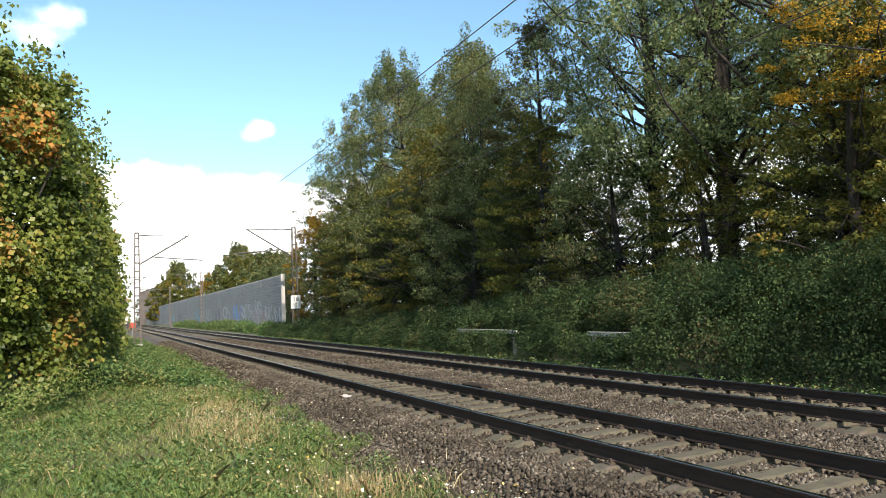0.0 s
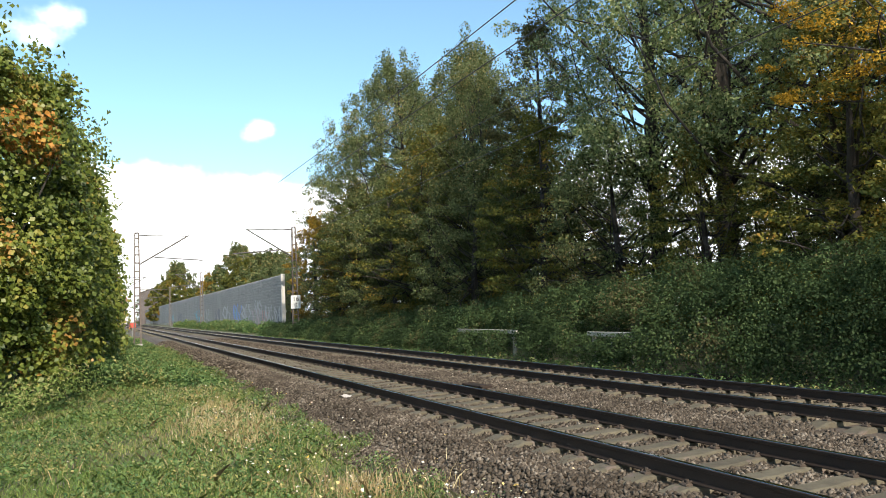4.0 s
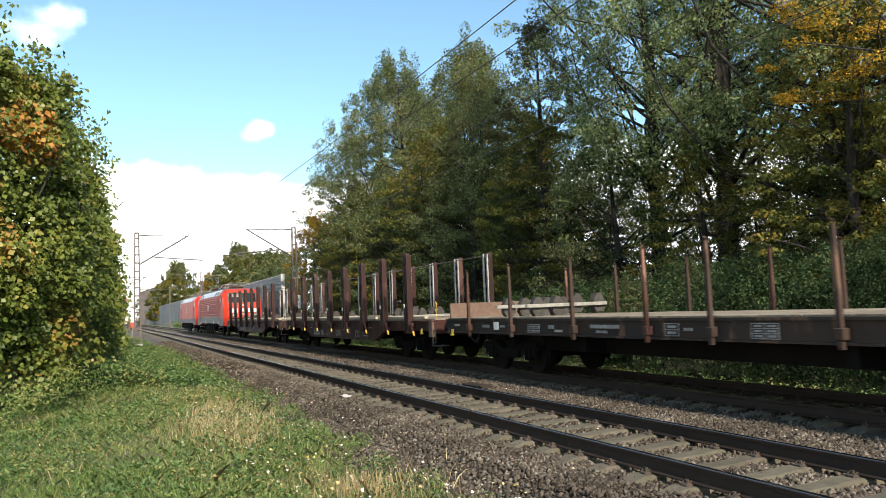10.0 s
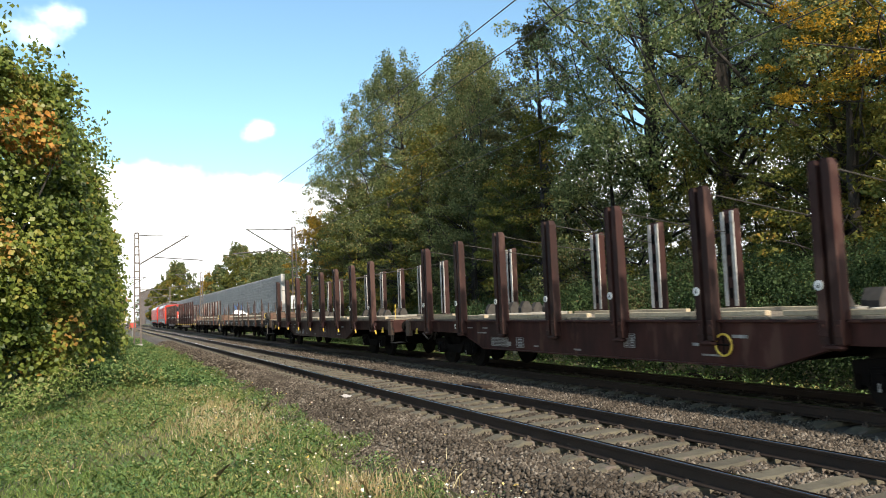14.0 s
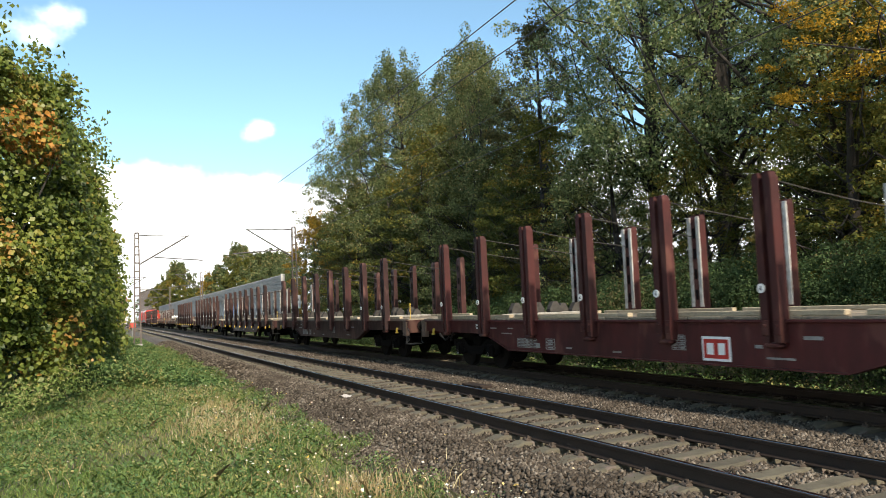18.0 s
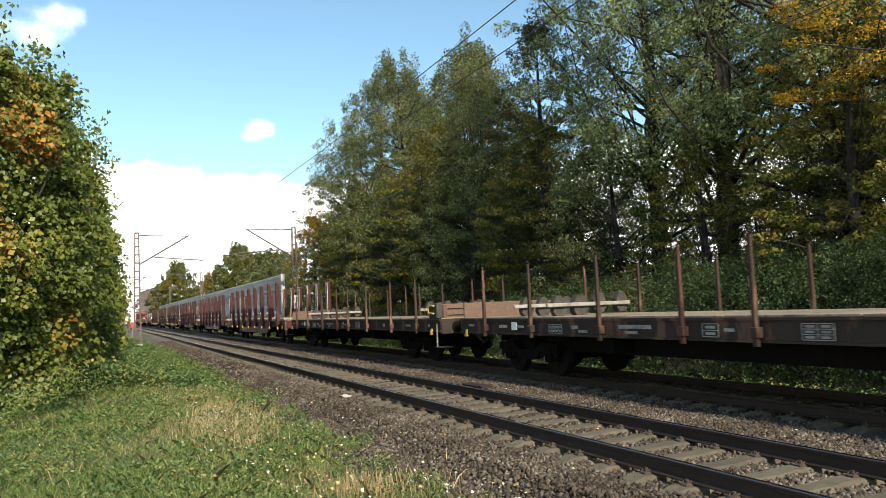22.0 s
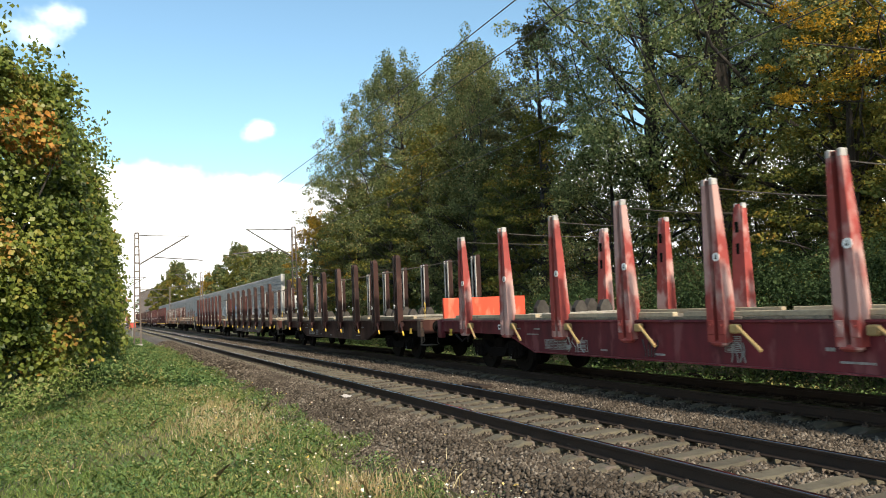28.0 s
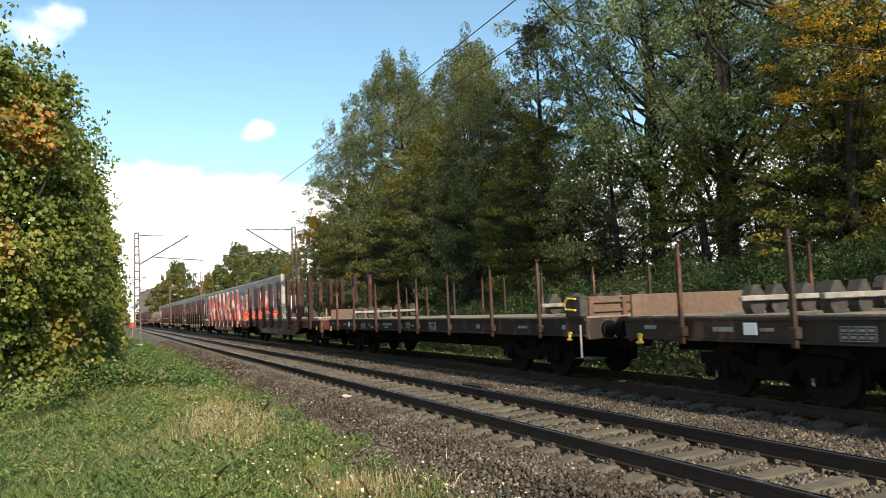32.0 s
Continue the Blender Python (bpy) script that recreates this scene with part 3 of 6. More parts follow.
# ---- low rail in the brambles ----
guard = thing("trackside_guard_rail", "low pale grey beam on short posts, half grown over", "guard rail", m=pose(13.1, 22.3, 0.12))
for a, b in ((-5.5, -3.4), (0.85, 5.75)):
    part("beam", Shape().box(-0.05, 0.05, a, b, 0.46, 0.60, 0.012), M_RAILWOOD, guard)
    for k in range(3):
        y = a + (b - a) * (0.08 + 0.42 * k)
        part("post", Shape().box(0.05, 0.15, y - 0.06, y + 0.06, -0.5, 0.57, 0.01), M_RAILWOOD, guard)


# ---- trees ----
def limb(shape, a, b, r0, r1, rng, bend=0.12, n=6):
    a, b = np.array(a, float), np.array(b, float)
    ln = np.linalg.norm(b - a)
    pts, off = [], rng.normal(0, bend * ln * 0.25, 3)
    for k in range(5):
        t = k / 4
        pts.append(Vector(a + (b - a) * t + off * math.sin(math.pi * t) + np.array([0, 0, -0.06 * ln * math.sin(math.pi * t)])))
    rings = []
    for k, p in enumerate(pts):
        q = (pts[min(k + 1, 4)] - pts[max(k - 1, 0)]).to_track_quat("Z", "Y")
        r = r0 + (r1 - r0) * k / 4
        rings.append([p + q @ Vector((r * math.cos(6.2832 * j / n), r * math.sin(6.2832 * j / n), 0)) for j in range(n)])
    shape.rings(rings)


def tree(name, label, H, R, base, material, clumps, per, size, seed, lean=0.0, group="trees of the wood", spread=0.85, fork=0.35, flat=0.62, up=0.3):
    """Tapered trunk, limbs that fork towards the leaf clumps, and a loose crown with gaps. Stands at the origin."""
    rng = np.random.default_rng(seed)
    ob = thing(name, label, "tree", group)
    top = np.array([lean, 0, H * 0.93])
    trunk = Shape()
    fk = np.array([lean * fork, 0, H * fork])
    limb(trunk, (0, 0, -0.6), fk, H * 0.021, H * 0.014, rng, 0.04, 8)
    limb(trunk, fk, top, H * 0.014, 0.03, rng, 0.05, 8)
    cen = []
    while len(cen) < clumps:
        t = rng.uniform(0, 1)
        z = base + (H - base) * t
        env = R * (0.55 + 0.65 * math.sin(math.pi * min(1, t * 0.9 + 0.12)) ** 0.8) * (1 - 0.55 * max(0, t - 0.7) / 0.3)
        a = rng.uniform(0, 6.2832)
        env *= 1 + 0.22 * math.sin(3 * a + seed) * math.cos(4 * t + seed)
        r = env * math.sqrt(rng.uniform(0.08, 1.0))
        if t > 0.8:
            z += 0.09 * (H - base) * rng.uniform(0, 1) ** 2.5
        cen.append((r * math.cos(a) + lean * t, r * math.sin(a), z))
    cen = np.array(cen)
    for c in cen[: max(30, clumps // 7)]:
        f = min(0.9, max(fork * 0.6, (c[2] - 0.9 * np.hypot(c[0], c[1])) / H))
        f = min(0.92, max(0.12, f + rng.uniform(-0.16, 0.16)))
        start = np.array([lean * f, 0, H * f])
        limb(trunk, start, c, H * 0.0042 * (1.25 - f), 0.014, rng, 0.3, 5)
    part("trunk", trunk, M_BARK, ob, "dark furrowed trunk and limbs", True)
    rad = rng.uniform(0.5, 1.0, clumps) * R * 0.135 * spread + 0.12
    idx = rng.integers(0, clumps, clumps * per)
    d = unit(rng.normal(size=(clumps * per, 3)))
    high = (cen[idx, 2] - base) / (H - base)
    d[:, 2] *= np.where(high > 0.72, 1.25 if flat > 0.5 else 0.7, flat)
    d[:, :2] *= np.where(high > 0.72, 0.72, 1.0)[:, None]
    p = cen[idx] + d * (rad[idx] * rng.uniform(0.35, 1.08, clumps * per) ** 0.6)[:, None]
    cr = new("crown", leaves("crown", p, size, material, rng, up, 0.62, 0.18, d * 0.9))
    cr.parent = ob
    return ob


def plant(kind, x, y, s=1.0, turn=0.0, z=None, label="", squash=1.0):
    m = Matrix.LocRotScale((x, y, float(ground_z(x, y)) if z is None else z), Euler((0, 0, turn)), (s, s, s * squash))
    ob = copy_thing(kind, m)
    if label:
        tagged(ob, label)
    return ob


AWAY = pose(60, -60, 0)
OAKS = [tree("oak_tree", "tall oak with dense dull green autumn foliage", 18, 4.4, 3.4, M_OAK, 520, 96, 0.125, 11, 0.5),
        tree("oak_tree", "tall oak with an airy dull green crown", 19, 4.8, 4.6, M_OAK, 460, 100, 0.125, 12, -0.6),
        tree("oak_tree", "dark green oak with a forked trunk", 16.5, 3.9, 2.6, M_OAK, 480, 88, 0.135, 13, 0.3),
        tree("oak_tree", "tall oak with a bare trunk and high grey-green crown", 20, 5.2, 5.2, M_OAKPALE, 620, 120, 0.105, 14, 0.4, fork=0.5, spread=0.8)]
BEECHES = [tree("beech_tree", "young beech with olive and yellowing leaves to the ground", 9.2, 2.7, 0.4, M_BEECH, 340, 72, 0.105, 21, 0.2, fork=0.5, spread=1.25, flat=0.3, up=0.7),
           tree("beech_tree", "bushy young tree with green leaves and rusty patches", 8.2, 2.9, 0.3, M_OAK, 340, 72, 0.105, 22, 0.3, fork=0.5),
           tree("beech_tree", "young beech in golden brown autumn leaf", 9.0, 2.0, 0.4, M_RUSTLEAF, 260, 58, 0.14, 23, 0.1, fork=0.5)]
OLIVE = tree("hornbeam_tree", "slender hornbeam with brownish olive leaves", 15.2, 2.7, 1.2, M_OLIVE, 460, 78, 0.12, 41, 0.2, fork=0.55, spread=1.1, flat=0.4, up=0.5)
GOLDEN = tree("maple_tree", "maple with bright golden autumn leaves", 12.2, 3.0, 6.2, M_GOLD, 150, 90, 0.085, 31, -0.4, spread=1.15, flat=0.16, up=1.0)

FARTREES = [tree("broadleaf_tree", "round dark green tree far along the line", 15, 5.6, 1.0, M_OAK, 260, 46, 0.55, 51, 0.2, "trees beyond the barrier", spread=1.1),
            tree("broadleaf_tree", "round yellowing tree far along the line", 13, 5.2, 0.5, M_BEECH, 240, 46, 0.5, 52, 0.2, "trees beyond the barrier", spread=1.1)]
first = {}


def put(kind, x, y, s, turn=0.0, squash=1.0):
    """Moves the first tree of a kind into place, and copies it from then on."""
    if kind.name not in first:
        first[kind.name] = 1
        kind.matrix_basis = Matrix.LocRotScale((x, y, float(ground_z(x, y))), Euler((0, 0, turn)), (s, s, s * squash))
        return kind
    ob = copy_thing(kind, Matrix.LocRotScale((x, y, float(ground_z(x, y))), Euler((0, 0, turn)), None))
    ob.scale = (s, s, s * squash)
    return ob


# the wood beside the line, from its far end to the part beyond the view
for k, x, y, s, a in ((0, 20.9, 66.65, 0.96, 0.3), (1, 20.88, 57.58, 1.026, 1.2), (0, 19.39, 48.78, 1.026, 2.2), (2, 21.1, 41.97, 1.06, 0.6),
                      (1, 18.97, 37.02, 0.756, 3.9), (3, 19.39, 19.67, 1.058, 5.4),
                      (3, 20.24, 14.95, 1.08, 1.6), (1, 27.7, 6.24, 0.972, 2.0), (2, 26.1, 49.89, 1.08, 4.1),
                      (1, 26.1, 61.23, 1.026, 5.0)):
    put(OAKS[k], x, y, s, a)
for k, x, y, s, a in ((2, 16.73, 64.68, 1.058, 0.3), (2, 17.69, 60.32, 0.864, 2.3), (1, 17.05, 57.08, 1.026, 1.5), (0, 16.52, 51.0, 1.026, 2.7), (1, 16.73, 44.84, 1.134, 3.1), (0, 16.73, 38.69, 1.166, 4.0),
                      (1, 16.41, 33.06, 1.026, 5.3), (0, 16.94, 27.33, 0.972, 0.8), (1, 17.26, 22.57, 0.918, 2.1), (0, 16.94, 17.88, 0.68, 3.4), (0, 17.26, 13.12, 0.918, 4.4), (0, 17.69, 8.82, 1.026, 5.9)):
    put(BEECHES[k], x, y, s, a)
for k, x, y, s, a in ((1, 20.24, 61.91, 1.08, 1.1), (0, 19.82, 54.4, 1.188, 0.2), (1, 19.61, 46.87, 1.08, 4.2), (0, 20.03, 40.67, 1.134, 2.2), (1, 19.82, 34.56, 1.08, 0.4), (1, 21.1, 17.87, 0.778, 1.3), (0, 21.1, 13.24, 0.918, 2.9), (1, 20.24, 15.61, 0.81, 0.4), (0, 22.8, 11.72, 0.918, 4.0), (1, 21.84, 9.75, 0.864, 2.0), (0, 22.91, 16.24, 0.648, 3.0)):
    put(BEECHES[k], x, y, s, a)
for k, x, y, s, a in ((1, 23.23, 63.46, 0.864, 1.1), (0, 23.44, 56.82, 0.81, 0.2), (1, 23.01, 50.72, 0.864, 4.2), (0, 23.65, 44.51, 0.81, 2.2), (1, 23.23, 38.89, 0.81, 0.4), (0, 23.44, 33.66, 0.756, 3.6), (0, 24.08, 14.22, 0.702, 0.7), (1, 24.51, 19.36, 0.648, 2.0), (1, 24.51, 30.23, 0.918, 4.0), (0, 24.51, 26.0, 0.80, 2.6), (1, 23.97, 22.4, 0.70, 1.0), (1, 23.44, 18.07, 0.778, 0.2), (0, 26.1, 34.77, 0.734, 5.0), (1, 27.7, 53.49, 0.864, 2.0), (0, 27.7, 40.26, 0.864, 1.0)):
    put(BEECHES[k], x, y, s, a)
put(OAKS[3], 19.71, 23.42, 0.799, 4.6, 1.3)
put(OLIVE, 19.82, 31.34, 0.972, 2.8)
put(OLIVE, 17.9, 54.62, 0.67, 1.9)
put(GOLDEN, 16.94, 10.89, 0.929, 1.0)
# the same wood goes on beside and behind the eye
for k, x, y, s, a in ((0, 35.16, -0.3, 1.08, 0.4), (1, 36.76, -8.99, 1.134, 1.9), (2, 35.69, -18.32, 1.188, 3.3), (0, 36.76, -28.83, 1.134, 4.6)):
    put(OAKS[k], x, y, s, a)

# far trees behind the barrier and at the bend
for kind, x, y, s, a in ((BEECHES[1], 21.31, 95.81, 1.058, 1.0), (BEECHES[1], 19.18, 84.72, 0.95, 0.5), (BEECHES[0], 20.67, 128.01, 1.102, 3.0), (BEECHES[2], 18.33, 153.8, 1.026, 1.0),
                         (FARTREES[0], 21.95, 263.0, 1.21, 0.0), (FARTREES[1], 18.43, 232.22, 1.026, 2.0), (FARTREES[1], 15.88, 245.75, 0.864, 1.0), (FARTREES[0], 22.38, 107.97, 0.626, 2.0), (FARTREES[0], 22.38, 117.42, 0.67, 4.0), (FARTREES[1], 22.38, 127.81, 0.799, 4.0), (FARTREES[0], 22.38, 139.15, 0.864, 1.0), (FARTREES[1], 21.31, 158.18, 0.778, 3.0), (BEECHES[1], 31.96, 308.14, 1.512, 4.0), (BEECHES[1], 12.79, 319.82, 1.188, 2.2), (OAKS[0], 21.84, 76.85, 0.562, 2.2)):
    put(kind, x, y, s, a)

# ---- hedge of broad-leaved bushes along the path ----
hr = np.random.default_rng(77)


def hedge_edge(y):
    return np.interp(y, [15, 17.5, 21, 27, 40, 62], [-2.4, -1.05, -0.25, 0.15, 0.3, 0.45])


def hedge_point(n):
    """Places on the lumpy face of the hedge: its flank, its top and its end."""
    y = 17 + 48 * hr.uniform(0, 1, n) ** 1.9
    phi = hr.uniform(-0.1, 1.9, n)
    w = 2.4
    top = np.interp(y, [15, 19, 24, 32, 62], [6.5, 6.5, 6.4, 6.6, 7.2]) + 0.4 * wob(y, y * 0.3, 1.3)
    x = hedge_edge(y) - w + w * np.sign(np.cos(phi)) * np.abs(np.cos(phi)) ** 0.55 - 0.25 * np.sin(phi * 3) + 0.42 * wob(y * 1.2, phi * 3, 1.0, 2.0) + 0.22 * wob(y * 3.1, phi * 7, 1.0, 5.0)
    z = -0.3 + (top + 0.3) * np.clip(np.sin(np.clip(phi, 0, 1.571)) * 0.99, 0.0, 1)
    z = np.where(phi < 0.35, (phi + 0.1) / 0.45 * (0.34 * top), z)
    x = x - np.clip(2.4 - z, 0, 2.4) * 0.75 * np.interp(y, [17, 32], [1.0, 0.25])
    e = hr.uniform(0, 1, n) < 0.30
    ex = hr.uniform(-6.5, -0.6, n)
    ez = hr.uniform(0.35, 6.5, n)
    ey = 17.6 + 0.8 * wob(ex * 1.3, ez, 1.1) + 0.4 * wob(ex * 3.2, ez * 2.6, 1.0, 3.0) + np.maximum(0, ez - 4.5) ** 2 * 0.25 + np.maximum(0, ex + 1.8) * 2.2 + np.clip(1.8 - ez, 0, 1.8) * 1.1
    X, Y, Z = np.where(e, ex, x), np.where(e, ey, y), np.where(e, ez, z)
    bulge = 0.3 * np.exp(-((Z - 3.0) / 1.7) ** 2) * (Y > 19)
    return 1.13 * X + bulge, Y - 0.13 * X, 1.155 * Z + 0.06


def sprays(n, per, near, far, lift=0.0):
    """Drooping fans of leaves: each lies flat, hangs at its rim and looks out of the hedge."""
    c = np.stack(hedge_point(n), 1)
    c += hr.normal(0, 0.14, (n, 3)) + np.array([0, 0, lift])
    c = c[c[:, 2] > np.interp(c[:, 1], [17, 30, 45], [0.7, 0.3, -0.2])]
    rad = hr.uniform(0.2, 0.58, len(c)) * np.interp(c[:, 1], [16, 60], [0.85, 1.7])
    i = np.repeat(np.arange(len(c)), per)
    a = hr.uniform(0, 6.2832, len(i))
    r = np.sqrt(hr.uniform(0, 1, len(i))) * rad[i]
    p = c[i] + np.stack([np.cos(a) * r, np.sin(a) * r, hr.normal(0, 0.05, len(i)) - 0.9 * r ** 2 / rad[i]], 1)
    out = np.stack([np.cos(a) * r / rad[i] + 0.35, np.sin(a) * r / rad[i] - 0.55, np.full(len(i), 0.5)], 1) * 1.3
    return p, np.interp(p[:, 1], [16, 60], [near, far]), out


hedge = thing("hedge", "tall hedge of broad-leaved bushes turning yellow and rust", "hedge")
pp, ls, out = sprays(1750, 58, 0.115, 0.2)
rust = (np.abs(pp[:, 0] + 1.9) < 1.0) & (np.abs(pp[:, 2] - 5.75) < 0.55) & (hr.uniform(0, 1, len(pp)) < 0.6) & (pp[:, 1] < 22)
ro = new("rusty_foliage", leaves("rusty_foliage", pp[rust], ls[rust], M_HEDGERUST, hr, 0.15, 0.8, 0.12, out[rust]))
ro.parent = hedge
tagged(ro, "spray of rust and orange leaves")
pp, ls, out = pp[~rust], ls[~rust], out[~rust]
fo = new("foliage", leaves("foliage", pp, ls, M_HEDGE, hr, 0.15, 0.8, 0.12, out))
fo.parent = hedge
# large dark bramble-coloured leaves fill the core, standing in for its shade
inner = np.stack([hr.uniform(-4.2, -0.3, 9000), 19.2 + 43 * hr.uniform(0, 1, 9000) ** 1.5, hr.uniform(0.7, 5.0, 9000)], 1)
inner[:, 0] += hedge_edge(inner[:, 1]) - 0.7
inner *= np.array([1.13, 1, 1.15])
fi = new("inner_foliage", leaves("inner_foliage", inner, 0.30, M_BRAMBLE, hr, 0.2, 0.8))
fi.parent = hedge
stem = Shape()
for k in range(26):
    y = 17.6 + k * 1.7
    x = 1.13 * float(hedge_edge(y)) - hr.uniform(0.9, 3.4)
    limb(stem, (x, y, -0.6), (x + hr.normal(0.3, 0.5), y + hr.normal(0, 0.5), hr.uniform(4.6, 6.0)), 0.07, 0.015, hr, 0.25, 6)
part("stem", stem, M_BARK, hedge, "thin dark branching stem")
# a shoot that stands above the rest
sp = np.stack([-2.62 + hr.normal(0, 0.2, 130), np.full(130, 18.3), hr.uniform(7.2, 8.15, 130)], 1)
sp[:, 0] += (sp[:, 2] - 7.2) * 0.25
sh = new("shoot", leaves("shoot", sp, 0.11, M_HEDGE, hr, 0.1, 0.75))
sh.parent = hedge

fw = np.stack([hr.uniform(-7.0, 0.2, 24000), 14.6 + 6.5 * hr.uniform(0, 1, 24000), np.zeros(24000)], 1)
fw = fw[(fw[:, 0] < np.interp(fw[:, 1], [14.5, 18, 21], [-2.2, -1.0, 0.0])) & (hr.uniform(0, 1, 24000) < np.interp(fw[:, 1], [14.6, 17], [0.3, 1.0]))]
tall = np.interp(fw[:, 1], [14.6, 16.4, 18, 21], [0.15, 0.45, 1.0, 1.05]) * (0.85 + 0.3 * wob(fw[:, 0] * 2, fw[:, 1], 1.5))
fw *= np.array([1.13, 1, 1])
fw[:, 2] = ground_z(fw[:, 0], fw[:, 1]) + hr.uniform(0.35, 1.0, len(fw)) * tall
tagged(new("hedge_foot_weeds", leaves("hedge_foot_weeds", fw, 0.075, M_GRASS, hr, 0.5, 0.3, 0.1, np.array([0, -0.9, 0.4]))), "pale green weeds at the foot of the hedge", "weeds", kind="stuff")

# sprigs that break the outline
sy_ = 18.0 + 30 * hr.uniform(0, 1, 150) ** 1.9
sprig = np.stack([hedge_edge(sy_) - hr.uniform(-0.15, 2.6, 150), sy_, np.zeros(150)], 1)
sprig[:, 2] = np.interp(sprig[:, 0] - hedge_edge(sy_), [-2.6, -1.2, -0.4, 0.2], [6.5, 6.3, 5.7, 3.8]) + hr.normal(0, 0.3, 150)
ii = np.repeat(np.arange(150), 20)
tt = hr.uniform(0, 1, len(ii))
sq = sprig[ii] + hr.normal(0, 0.07, (len(ii), 3)) + np.stack([tt * 0.3, np.zeros(len(ii)), tt * 0.75], 1)
sq = np.stack([1.13 * sq[:, 0], sq[:, 1] - 0.13 * sq[:, 0], 1.155 * sq[:, 2] + 0.06], 1)
so_ = new("sprig", leaves("sprig", sq, 0.11, M_HEDGE, hr, 0.1, 0.75))
so_.parent = hedge

# ---- brambles on the bank before the wood ----
br = np.random.default_rng(91)
nb = 5600
by = 5.5 + 62 * br.uniform(0, 1, nb) ** 1.7
bx2 = 12.5 + 4.9 * br.uniform(0, 1, nb) ** 1.3
bt = np.interp(by, [5.9, 10.6, 16.3, 22.9, 27.6, 40.9, 52.2, 68.3], [2.5, 2.25, 2.2, 1.73, 1.46, 0.97, 0.7, 0.59]) + 0.34 * wob(bx2 * 1.5, by * 1.2, 1.0, 3.0) + 0.16 * wob(bx2 * 3.3, by * 2.7, 1.0, 1.0)
rise = np.clip((bx2 - 12.35) / 1.6, 0.0, 1) ** 0.7
bz = -0.25 + (bt + 0.25) * rise * np.where(br.uniform(0, 1, nb) < 0.72, br.uniform(0.8, 1.05, nb), br.uniform(0.1, 0.8, nb))
bc = np.stack([bx2, by, bz], 1)
ii = np.repeat(np.arange(nb), 56)
rad = br.uniform(0.17, 0.49, nb)
bd = unit(br.normal(size=(len(ii), 3)) * np.array([1, 1, 0.7]) + np.array([-0.2, -0.2, 0.35]))
bp = bc[ii] + bd * (rad[ii] * br.uniform(0.5, 1.05, len(ii)))[:, None]
clear = ~((bp[:, 0] < 13.12) & (bp[:, 2] > 0.70) & (((bp[:, 1] > 16.3) & (bp[:, 1] < 19.2)) | ((bp[:, 1] > 22.8) & (bp[:, 1] < 28.3))))
bp, bd = bp[clear], bd[clear]
bram = new("bramble_thicket", leaves("bramble_thicket", bp, np.interp(bp[:, 1], [6, 65], [0.058, 0.12]), M_BRAMBLE, br, 0.3, 0.66, 0.12, bd * 2.2))
tagged(bram, "dense dark green brambles and nettles covering the bank", "brambles", kind="stuff")
low_p = np.stack([br.uniform(11.75, 13.0, 9000), 6.5 + 62 * br.uniform(0, 1, 9000) ** 1.6, np.zeros(9000)], 1)
low_p[:, 2] = ground_z(low_p[:, 0], low_p[:, 1]) + 0.05 + br.uniform(0, 0.22, 9000) * np.clip(low_p[:, 0] - 11.65, 0, 1)
shoots = np.stack([br.uniform(13.1, 16.5, 2600), 6.8 + 57 * br.uniform(0, 1, 2600) ** 1.6, np.zeros(2600)], 1)
shoots[:, 2] = np.interp(shoots[:, 1], [5.9, 10.6, 16.3, 22.9, 27.6, 40.9, 52.2, 68.3], [2.0, 1.9, 1.9, 1.46, 1.24, 0.75, 0.58, 0.47]) * np.clip((shoots[:, 0] - 12.35) / 1.6, 0, 1)
shoots = shoots[~((shoots[:, 0] < 13.2) & (shoots[:, 1] > 15) & (shoots[:, 1] < 30))]
ii = np.repeat(np.arange(len(shoots)), 12)
tt = br.uniform(0, 1, len(ii))
sp2 = shoots[ii] + np.stack([br.normal(0, 0.05, len(ii)), br.normal(0, 0.05, len(ii)), tt * br.uniform(0.3, 0.75, len(shoots))[ii]], 1)
tagged(new("nettle_shoots", leaves("nettle_shoots", sp2, np.interp(sp2[:, 1], [8, 70], [0.062, 0.125]), M_NETTLE, br, 0.5, 0.5, 0.1)), "upright yellow-green nettle shoots among the brambles", "nettles", kind="stuff")
verge = new("verge_herbs", leaves("verge_herbs", low_p, np.interp(low_p[:, 1], [9, 70], [0.06, 0.13]), M_HERB, br, 0.9))
tagged(verge, "low green weeds at the edge of the ballast", "weeds", kind="stuff")

# ---- grass and herbs beside the line ----
gr = np.random.default_rng(123)


def meadow(n, x0, x1, y0, y1, power):
    x = gr.uniform(x0, x1, n)
    y = y0 + (y1 - y0) * gr.uniform(0, 1, n) ** power
    edge = 3.55 + 0.36 * wob(y * 1.4, y * 0.5, 1.2) + np.interp(y, [5, 12, 20, 60], [-0.05, 0.05, 0.15, 0.2])
    k = (x < edge)
    x, y = x[k], y[k]
    return np.stack([x, y, ground_z(x, y)], 1)


gp = meadow(190000, -6.2, 4.0, 6.2, 60, 2.1)
h = 0.10 + 0.06 * np.clip(wob(gp[:, 0], gp[:, 1], 0.9, 4.0), -0.6, 1) + np.interp(gp[:, 1], [7, 60], [0, 0.12])
tagged(new("meadow_grass", blades("meadow_grass", gp, h, 0.0045, M_GRASS, gr, 0.9)), "uncut green grass beside the trackbed", "grass", kind="stuff")
hp = meadow(135000, -5.8, 4.1, 6.4, 58, 2.0)
patch = wob(hp[:, 0] * 1.3, hp[:, 1] * 0.8, 1.0, 6.0) + 0.5 * wob(hp[:, 0] * 3.1, hp[:, 1] * 2.3, 1.0, 2.0)
hp = hp[patch > -0.3 + 0.25 * gr.normal(size=len(hp))]
